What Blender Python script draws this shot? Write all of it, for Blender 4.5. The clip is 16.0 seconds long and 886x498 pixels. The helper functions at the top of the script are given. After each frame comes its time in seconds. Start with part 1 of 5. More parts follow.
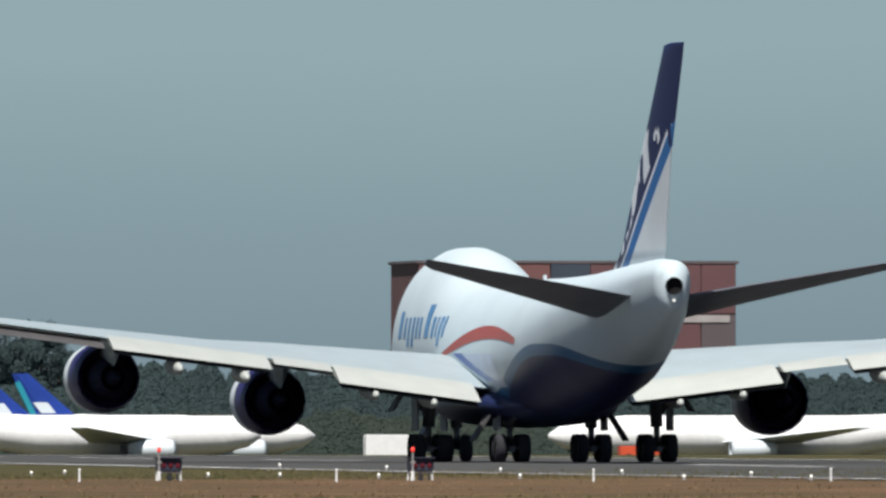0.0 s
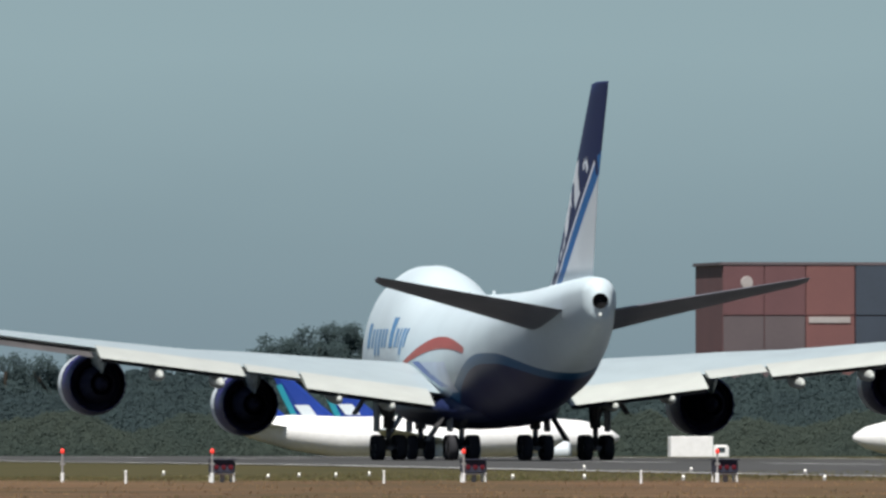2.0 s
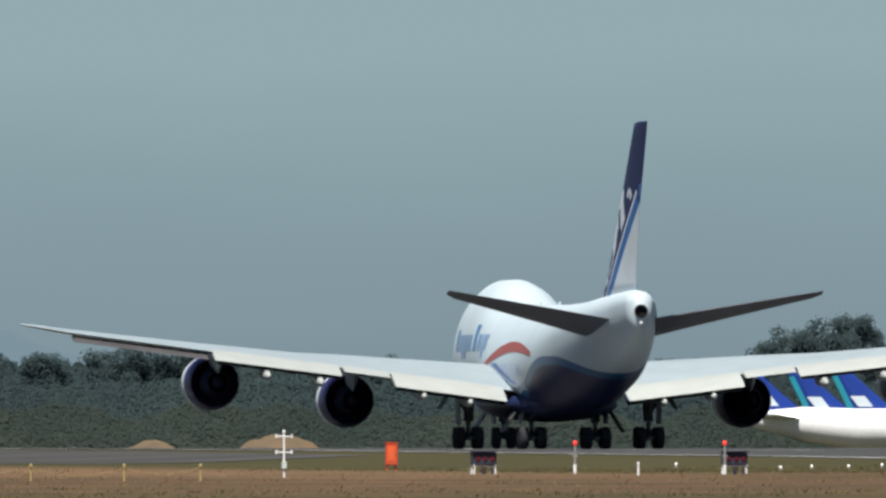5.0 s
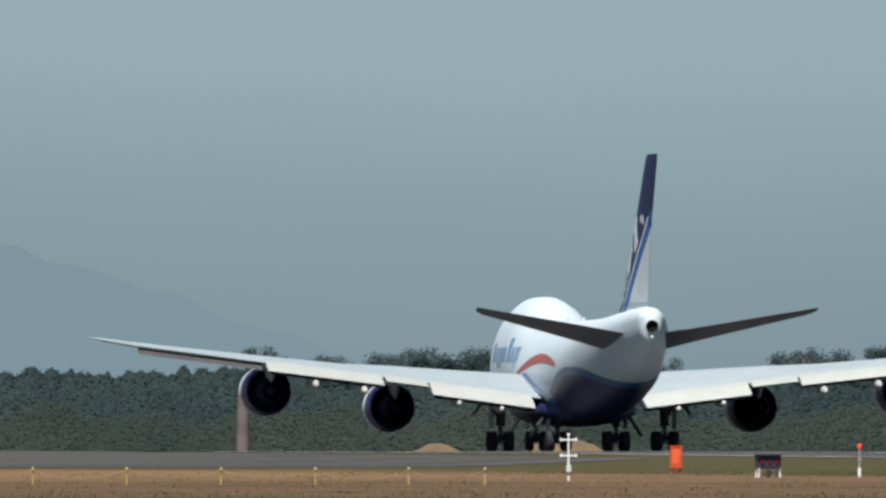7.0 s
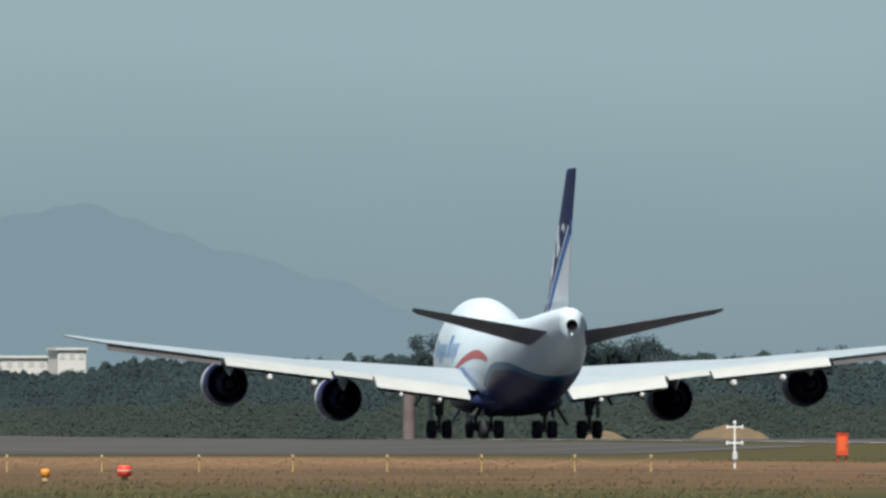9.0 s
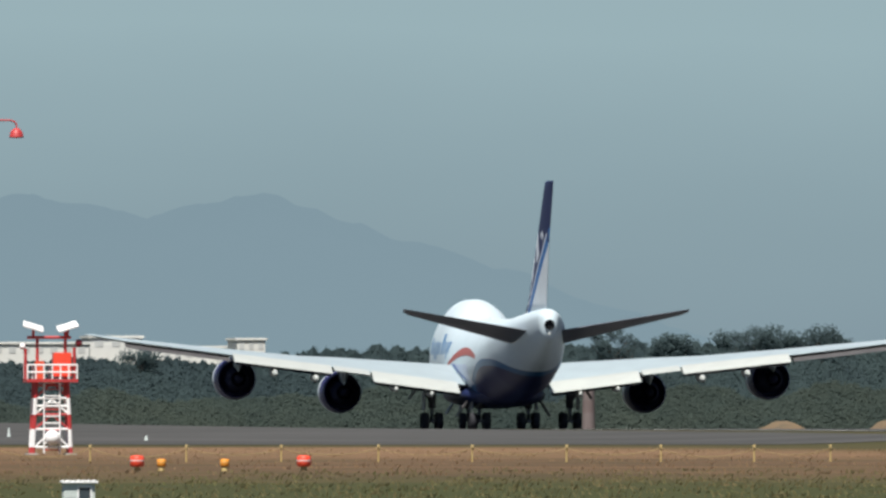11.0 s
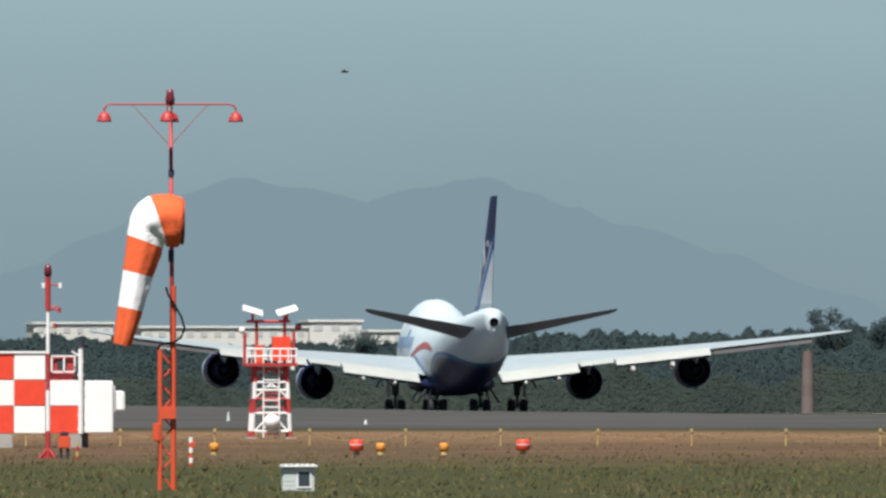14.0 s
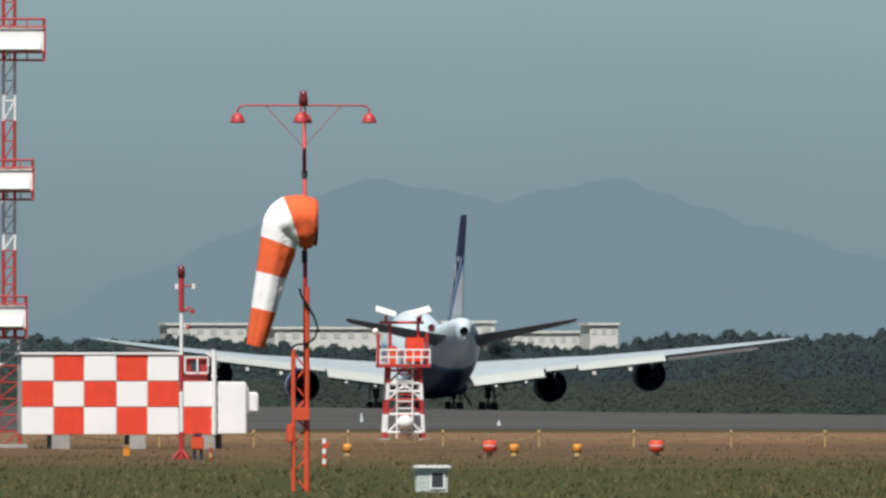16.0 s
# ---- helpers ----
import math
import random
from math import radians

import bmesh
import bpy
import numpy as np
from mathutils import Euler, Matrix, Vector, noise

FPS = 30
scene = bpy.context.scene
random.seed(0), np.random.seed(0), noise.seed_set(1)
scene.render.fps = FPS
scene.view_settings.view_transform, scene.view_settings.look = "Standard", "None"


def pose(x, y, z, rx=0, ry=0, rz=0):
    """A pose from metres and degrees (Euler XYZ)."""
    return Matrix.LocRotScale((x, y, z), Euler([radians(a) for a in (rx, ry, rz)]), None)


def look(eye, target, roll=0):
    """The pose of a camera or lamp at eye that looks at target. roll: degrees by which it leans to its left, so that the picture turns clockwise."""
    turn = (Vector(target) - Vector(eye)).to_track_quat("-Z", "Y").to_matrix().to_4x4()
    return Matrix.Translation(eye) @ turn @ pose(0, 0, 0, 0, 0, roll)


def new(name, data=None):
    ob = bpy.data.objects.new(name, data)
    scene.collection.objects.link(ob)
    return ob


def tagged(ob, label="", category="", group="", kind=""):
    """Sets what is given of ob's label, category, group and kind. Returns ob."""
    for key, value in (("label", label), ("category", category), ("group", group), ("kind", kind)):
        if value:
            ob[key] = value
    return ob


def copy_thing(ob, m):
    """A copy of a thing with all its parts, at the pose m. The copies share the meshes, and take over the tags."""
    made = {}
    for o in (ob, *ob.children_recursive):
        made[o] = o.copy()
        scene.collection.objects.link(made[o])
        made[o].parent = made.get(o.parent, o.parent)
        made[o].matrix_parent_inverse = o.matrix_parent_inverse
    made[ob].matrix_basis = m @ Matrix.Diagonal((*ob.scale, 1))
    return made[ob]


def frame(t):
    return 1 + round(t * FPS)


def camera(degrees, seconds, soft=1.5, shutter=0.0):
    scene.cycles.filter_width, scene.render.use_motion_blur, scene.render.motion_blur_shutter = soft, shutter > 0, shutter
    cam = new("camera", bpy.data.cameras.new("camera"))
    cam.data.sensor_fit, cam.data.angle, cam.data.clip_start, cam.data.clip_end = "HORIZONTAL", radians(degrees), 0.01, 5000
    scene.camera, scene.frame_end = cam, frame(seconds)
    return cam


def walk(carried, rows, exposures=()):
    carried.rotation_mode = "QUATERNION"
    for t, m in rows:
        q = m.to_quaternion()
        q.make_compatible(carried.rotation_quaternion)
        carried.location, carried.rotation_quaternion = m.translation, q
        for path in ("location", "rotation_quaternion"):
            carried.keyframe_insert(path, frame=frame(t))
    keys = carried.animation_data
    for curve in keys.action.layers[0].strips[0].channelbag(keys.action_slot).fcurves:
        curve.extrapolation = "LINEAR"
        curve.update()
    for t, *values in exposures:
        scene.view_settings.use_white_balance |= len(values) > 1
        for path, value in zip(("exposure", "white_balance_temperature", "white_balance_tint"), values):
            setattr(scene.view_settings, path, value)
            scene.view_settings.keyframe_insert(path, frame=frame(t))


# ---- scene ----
cam = camera(2.2181, 16.0, soft=2.7)
EYE = (0.0, 0.0, 2.0)
AIM = [  # seconds, degrees right of the runway's line, degrees up
    (0.0, 9.0250, 0.4989), (0.5, 8.8043, 0.5145), (1.0, 8.6657, 0.5046), (1.5, 8.4747, 0.5074),
    (2.0, 8.2626, 0.5030), (2.5, 8.0482, 0.5093), (3.0, 7.8612, 0.5124), (3.5, 7.6647, 0.5009),
    (4.0, 7.4568, 0.4946), (4.5, 7.2156, 0.4936), (4.7, 7.1167, 0.4881), (7.0, 6.2669, 0.4911),
    (7.5, 6.1089, 0.4801), (8.0, 6.0254, 0.4759), (8.5, 5.9655, 0.4617), (9.0, 5.8508, 0.4596),
    (9.2, 5.7942, 0.4591), (11.3, 5.3456, 0.4258), (11.5, 5.3084, 0.4164), (12.0, 5.2197, 0.3922),
    (12.5, 5.1133, 0.3910), (13.0, 5.0180, 0.3978), (13.5, 4.9365, 0.3970), (14.0, 4.8525, 0.3947),
    (14.5, 4.7591, 0.3967), (15.0, 4.6688, 0.3975), (15.5, 4.5777, 0.3975), (16.0, 4.5186, 0.3975),
]


def aimed(az, el):
    a, e = radians(az), radians(el)
    return (EYE[0] + 1000 * math.sin(a), EYE[1] + 1000 * math.cos(a), EYE[2] + 1000 * math.tan(e))


walk(cam, [(t, look(EYE, aimed(a, e))) for t, a, e in AIM], [(0.0, 0.42), (5.0, 0.43), (8.0, 0.50), (12.5, 0.56), (15.0, 0.48), (16.0, 0.32)])

# ---- light ----
SUN_AZ, SUN_EL = 203.0, 61.0          # compass degrees from the runway's line (clockwise), degrees up
world = bpy.data.worlds.new("sky")
scene.world = world
world.use_nodes = True
wn = world.node_tree
sky = wn.nodes.new("ShaderNodeTexSky")
sky.sky_type, sky.sun_disc = "NISHITA", False
sky.sun_elevation, sky.sun_rotation = radians(SUN_EL), radians(SUN_AZ)
sky.air_density, sky.dust_density = 0.5, 0.2
wn.links.new(sky.outputs[0], wn.nodes["Background"].inputs[0])
wn.nodes["Background"].inputs[1].default_value = 0.05
sun = new("sun", bpy.data.lights.new("sun", "SUN"))
sun.data.energy, sun.data.angle, sun.data.color = 5.0, radians(0.6), (1.0, 0.965, 0.91)
sd = Vector((math.sin(radians(SUN_AZ)) * math.cos(radians(SUN_EL)), math.cos(radians(SUN_AZ)) * math.cos(radians(SUN_EL)), math.sin(radians(SUN_EL))))
sun.matrix_world = look(sd * 100, (0, 0, 0))


# ---- materials ----
def mat(name, color, rough=0.6, metal=0.0, second=None, scale=1.0, bump=0.0, fine=12.0, spread=0.5, random_value=0.0, sheen=0.5):
    """Paint or earth: two noises, a large one of stains and a fine one of grain."""
    m = bpy.data.materials.new(name)
    m.use_nodes = True
    nt = m.node_tree
    b = nt.nodes["Principled BSDF"]
    b.inputs["Roughness"].default_value, b.inputs["Metallic"].default_value = rough, metal
    b.inputs["Specular IOR Level"].default_value = sheen
    if second is None:
        second = tuple(c * 0.8 for c in color)
    tc = nt.nodes.new("ShaderNodeTexCoord")
    n1, n2 = nt.nodes.new("ShaderNodeTexNoise"), nt.nodes.new("ShaderNodeTexNoise")
    n1.inputs["Scale"].default_value, n2.inputs["Scale"].default_value = scale, scale * fine
    n1.inputs["Detail"].default_value = n2.inputs["Detail"].default_value = 4
    add = nt.nodes.new("ShaderNodeMath")
    add.operation = "MULTIPLY_ADD"
    add.inputs[1].default_value = 0.45
    ramp = nt.nodes.new("ShaderNodeMapRange")
    ramp.inputs["From Min"].default_value, ramp.inputs["From Max"].default_value = 0.72 - spread / 2, 0.72 + spread / 2
    mix = nt.nodes.new("ShaderNodeMix")
    mix.data_type = "RGBA"
    mix.inputs["A"].default_value, mix.inputs["B"].default_value = (*color, 1), (*second, 1)
    for n in (n1, n2):
        nt.links.new(tc.outputs["Object"], n.inputs["Vector"])
    nt.links.new(n2.outputs["Fac"], add.inputs[0])
    nt.links.new(n1.outputs["Fac"], add.inputs[2])
    nt.links.new(add.outputs[0], ramp.inputs["Value"])
    nt.links.new(ramp.outputs[0], mix.inputs["Factor"])
    out = mix.outputs["Result"]
    if random_value:
        info, hsv, mr = nt.nodes.new("ShaderNodeNewGeometry"), nt.nodes.new("ShaderNodeHueSaturation"), nt.nodes.new("ShaderNodeMapRange")
        mr.inputs["To Min"].default_value, mr.inputs["To Max"].default_value = 1 - random_value, 1 + random_value
        nt.links.new(info.outputs["Random Per Island"], mr.inputs["Value"])
        nt.links.new(mr.outputs[0], hsv.inputs["Value"])
        nt.links.new(out, hsv.inputs["Color"])
        out = hsv.outputs["Color"]
    nt.links.new(out, b.inputs["Base Color"])
    if bump:
        bp = nt.nodes.new("ShaderNodeBump")
        bp.inputs["Strength"].default_value, bp.inputs["Distance"].default_value = bump, 0.05
        nt.links.new(n2.outputs["Fac"], bp.inputs["Height"])
        nt.links.new(bp.outputs[0], b.inputs["Normal"])
    return m


def glow(name, color, strength):
    m = bpy.data.materials.new(name)
    m.use_nodes = True
    b = m.node_tree.nodes["Principled BSDF"]
    b.inputs["Base Color"].default_value = (*color, 1)
    b.inputs["Emission Color"].default_value = (*color, 1)
    b.inputs["Emission Strength"].default_value = strength
    return m


WHITE = mat("white_aircraft_paint", (0.66, 0.72, 0.75), 0.4, second=(0.59, 0.645, 0.67), scale=0.3)
WINGGREY = mat("grey_wing_paint", (0.36, 0.43, 0.455), 0.45, second=(0.315, 0.375, 0.40), scale=0.5)
FLAPWHITE = mat("flap_paint", (0.45, 0.475, 0.445), 0.45, second=(0.39, 0.41, 0.39), scale=0.6)
DARKGREY = mat("dark_grey_paint_and_shade", (0.10, 0.095, 0.095), 0.55, second=(0.06, 0.058, 0.06), scale=0.7)
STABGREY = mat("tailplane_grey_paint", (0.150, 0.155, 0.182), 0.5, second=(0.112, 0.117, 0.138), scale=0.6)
NAVY = mat("navy_paint", (0.008, 0.017, 0.072), 0.55, scale=0.4)
BLUE = mat("blue_paint", (0.02, 0.09, 0.38), 0.4, scale=0.4)
REDARC = mat("brick_red_paint", (0.38, 0.055, 0.035), 0.4, scale=0.5)
LETTER = mat("lettering_blue_paint", (0.09, 0.26, 0.50), 0.4, scale=0.5)
BLACK = mat("black_metal", (0.026, 0.029, 0.055), 0.75, second=(0.034, 0.037, 0.060), scale=1.0)
NOZZLE = mat("violet_navy_nozzle_paint", (0.022, 0.020, 0.115), 0.5, scale=0.6)
# One near-black navy for fan duct, core cowl and exhaust plug.
DUCTBLACK = mat("near_black_exhaust_metal", (0.018, 0.020, 0.044), 0.95, second=(0.024, 0.026, 0.050), scale=1.5, sheen=0.1)
TYRE = mat("tyre_rubber", (0.026, 0.027, 0.032), 0.9, second=(0.036, 0.036, 0.040), scale=3.0, sheen=0.2)
STEEL = mat("landing_gear_steel", (0.16, 0.165, 0.17), 0.45, 0.4, second=(0.09, 0.09, 0.095), scale=2.0)
HUBWHITE = mat("wheel_hub_paint", (0.72, 0.72, 0.70), 0.45, scale=3.0)
REDPAINT = mat("aviation_red_paint", (0.46, 0.038, 0.036), 0.5, second=(0.36, 0.040, 0.042), scale=1.2)
ORANGE = mat("aviation_orange_paint", (0.68, 0.085, 0.030), 0.5, second=(0.56, 0.085, 0.035), scale=1.2)
MASTWHITE = mat("mast_white_paint", (0.86, 0.86, 0.85), 0.5, second=(0.76, 0.76, 0.74), scale=1.5)
SOCKORANGE = mat("windsock_orange_cloth", (0.80, 0.125, 0.03), 0.85, second=(0.66, 0.10, 0.03), scale=1.5, bump=0.3)
SOCKWHITE = mat("windsock_white_cloth", (0.88, 0.88, 0.87), 0.85, second=(0.80, 0.79, 0.80), scale=1.5, bump=0.3)
HUTPAINT = mat("weathered_hut_paint", (0.60, 0.66, 0.63), 0.6, second=(0.48, 0.53, 0.50), scale=2.0)
CONCRETE = mat("concrete", (0.40, 0.39, 0.36), 0.85, second=(0.30, 0.29, 0.27), scale=1.5, bump=0.4)
YELLOW = mat("yellow_post_paint", (0.52, 0.39, 0.14), 0.6, second=(0.44, 0.33, 0.14), scale=2.0)
AMBER = mat("amber_dome", (0.80, 0.30, 0.03), 0.5, scale=2.0)
CABLE = mat("black_cable", (0.015, 0.015, 0.016), 0.9, sheen=0.1)
ROPE = mat("faded_yellow_rope", (0.36, 0.27, 0.12), 0.85, scale=5)
ASPHALT = mat("weathered_asphalt", (0.078, 0.075, 0.073), 0.9, second=(0.048, 0.048, 0.045), scale=0.035, fine=9, bump=0.2, spread=0.32, sheen=0.15)
RUNWAYMAT = mat("grooved_runway_asphalt", (0.070, 0.070, 0.070), 0.9, second=(0.048, 0.049, 0.048), scale=0.05, fine=14, sheen=0.15)
LINE = mat("runway_line_paint", (0.78, 0.78, 0.75), 0.7, second=(0.45, 0.45, 0.44), scale=0.6)
# Both foliage colours are greyed and blued, painting in the distance haze.
LEAF = mat("hazed_wood_foliage", (0.070, 0.102, 0.102), 1.0, second=(0.050, 0.075, 0.082), scale=0.045, fine=6, random_value=0.05)
LEAFLIGHT = mat("hazed_scrub_foliage", (0.078, 0.098, 0.080), 1.0, second=(0.056, 0.079, 0.072), scale=0.045, fine=6, random_value=0.05)


def let_light_through(m):
    """Leaves: half of the light comes through from the far side."""
    nt = m.node_tree
    b = nt.nodes["Principled BSDF"]
    out = [n for n in nt.nodes if n.type == "OUTPUT_MATERIAL"][0]
    tr, mix = nt.nodes.new("ShaderNodeBsdfTranslucent"), nt.nodes.new("ShaderNodeMixShader")
    mix.inputs[0].default_value = 0.5
    b.inputs["Specular IOR Level"].default_value = 0.1
    nt.links.new(b.inputs["Base Color"].links[0].from_socket, tr.inputs["Color"])
    nt.links.new(b.outputs[0], mix.inputs[1])
    nt.links.new(tr.outputs[0], mix.inputs[2])
    nt.links.new(mix.outputs[0], out.inputs[0])


let_light_through(LEAF)
let_light_through(LEAFLIGHT)
BARK = mat("bark", (0.07, 0.06, 0.05), 0.9, scale=1)
MAROON = mat("maroon_cladding", (0.135, 0.062, 0.066), 0.7, second=(0.11, 0.052, 0.056), scale=0.15)
BRICKRED = mat("brick_red_cladding", (0.175, 0.075, 0.070), 0.7, second=(0.15, 0.066, 0.064), scale=0.15)
SLATE = mat("slate_blue_cladding", (0.045, 0.06, 0.085), 0.6, second=(0.035, 0.047, 0.066), scale=0.15)
GREYCLAD = mat("mauve_grey_cladding", (0.115, 0.092, 0.098), 0.7, second=(0.09, 0.072, 0.078), scale=0.15)
PALECLAD = mat("pale_cladding", (0.40, 0.37, 0.36), 0.7, second=(0.30, 0.27, 0.26), scale=0.3)
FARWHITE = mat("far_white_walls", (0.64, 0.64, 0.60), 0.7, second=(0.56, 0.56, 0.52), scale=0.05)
GLASS = mat("dark_window_glass", (0.05, 0.065, 0.075), 0.15)
OCHRE = mat("dry_ochre_earth", (0.18, 0.115, 0.056), 0.95, second=(0.095, 0.074, 0.045), scale=0.25, bump=0.4)
# Tower red and white pulled towards grey-brown: distance haze put into the paint.
HAZEDRED = mat("hazed_red_tower_paint", (0.145, 0.108, 0.102), 0.8, second=(0.125, 0.095, 0.090), scale=0.5)
HAZEDWHITE = mat("hazed_white_tower_paint", (0.160, 0.128, 0.122), 0.8, second=(0.14, 0.112, 0.108), scale=0.5)
REDGLOW = glow("red_lamp_glow", (0.85, 0.05, 0.035), 0.45)
LAMPWHITE = glow("white_lamp_glow", (0.95, 0.93, 0.85), 0.4)


# ---- mesh helpers ----
def part(name, bm, material, parent=None, label="", smooth=False):
    me = bpy.data.meshes.new(name)
    bmesh.ops.recalc_face_normals(bm, faces=bm.faces)
    if smooth:
        for f in bm.faces:
            f.smooth = True
    bm.to_mesh(me)
    bm.free()
    for mm in (material if isinstance(material, (list, tuple)) else [material]):
        me.materials.append(mm)
    ob = new(name, me)
    ob.parent = parent
    if label:
        tagged(ob, label)
    return ob


def empty(name, m, label, category, group="", kind=""):
    e = new(name)
    e.empty_display_size = 0.3
    e.matrix_world = m
    return tagged(e, label, category, group, kind)


def box(bm, x0, x1, y0, y1, z0, z1, bevel=0.0):
    r = bmesh.ops.create_cube(bm, size=1, matrix=Matrix.LocRotScale(((x0 + x1) / 2, (y0 + y1) / 2, (z0 + z1) / 2), None, (x1 - x0, y1 - y0, z1 - z0)))
    if bevel:
        es = list({e for v in r["verts"] for e in v.link_edges})
        bmesh.ops.bevel(bm, geom=es, offset=bevel, segments=2, affect="EDGES")
    return bm


def tube(bm, a, b, r0, r1=None, seg=10, caps=True):
    a, b = Vector(a), Vector(b)
    d = b - a
    q = d.to_track_quat("Z", "Y").to_matrix().to_4x4()
    bmesh.ops.create_cone(bm, cap_ends=caps, segments=seg, radius1=r0, radius2=r0 if r1 is None else r1, depth=d.length, matrix=Matrix.Translation((a + b) / 2) @ q)
    return bm


def bent(bm, pts, r, seg=8):
    """A bent tube through points."""
    rings = []
    for i, p in enumerate(pts):
        d = Vector(pts[min(i + 1, len(pts) - 1)]) - Vector(pts[max(i - 1, 0)])
        q = d.to_track_quat("Z", "Y").to_matrix()
        rings.append([bm.verts.new(Vector(p) + q @ Vector((r * math.cos(2 * math.pi * k / seg), r * math.sin(2 * math.pi * k / seg), 0))) for k in range(seg)])
    return skin(bm, rings)


def skin(bm, rings, caps=True, closed=True):
    n = len(rings[0])
    for a, b in zip(rings, rings[1:]):
        for k in range(n if closed else n - 1):
            bm.faces.new((a[k], a[(k + 1) % n], b[(k + 1) % n], b[k]))
    if caps:
        bm.faces.new(rings[0][::-1])
        bm.faces.new(rings[-1])
    return bm


def turned(bm, profile, axis_from=(0, 0, 0), seg=32, caps=False, along="y"):
    """A body of revolution; profile of (along, radius)."""
    rings = []
    for s, r in profile:
        ring = []
        for k in range(seg):
            a = 2 * math.pi * k / seg
            c, d = r * math.cos(a), r * math.sin(a)
            v = (c, s, d) if along == "y" else ((c, d, s) if along == "z" else (s, c, d))
            ring.append(bm.verts.new(Vector(axis_from) + Vector(v)))
        rings.append(ring)
    return skin(bm, rings, caps)


def table(pts, x):
    return float(np.interp(x, [p[0] for p in pts], [p[1] for p in pts]))


def smooth_table(pts, x):
    """A table read with eased steps."""
    for (a, va), (b, vb) in zip(pts, pts[1:]):
        if x <= b:
            u = max(0.0, min(1.0, (x - a) / (b - a)))
            return va + (vb - va) * u * u * (3 - 2 * u)
    return pts[-1][1]


F = 40500.0


# ---- ground ----
LANE = 175.0
FIELD = [(0, -2.0), (316, -1.75), (442, -1.62), (613, -1.38), (726, -1.26), (831, -1.16), (947, -1.15), (1157, -1.14), (1368, -0.55), (1578, -0.16), (1841, 0.14), (2209, 0.18), (2735, -0.2), (5470, -0.6)]
LANEZ = [(0, -2.0), (442, -1.62), (726, -1.26), (842, -1.12), (926, -1.0), (1052, -0.72), (1262, -0.50), (1473, -0.44), (1683, -0.50), (1894, -0.62), (2104, -0.74), (2314, -0.80), (2630, -1.9), (5470, -3.2)]


def ground_z(x, y):
    u = max(0.0, min(1.0, (x - 125) / 18))
    u = u * u * (3 - 2 * u)
    return EYE[2] + table(FIELD, y) * (1 - u) + table(LANEZ, y) * u


def strip(name, xs, ys, lift, material, label):
    bm = bmesh.new()
    grid = [[bm.verts.new((x, y, ground_z(x, y) + lift)) for x in xs] for y in ys]
    for a, b in zip(grid, grid[1:]):
        for k in range(len(xs) - 1):
            bm.faces.new((a[k], a[k + 1], b[k + 1], b[k]))
    return tagged(part(name, bm, material), label, name.split("_")[0], kind="structure")


def steps(a, b, n):
    return [a + (b - a) * i / n for i in range(n + 1)]


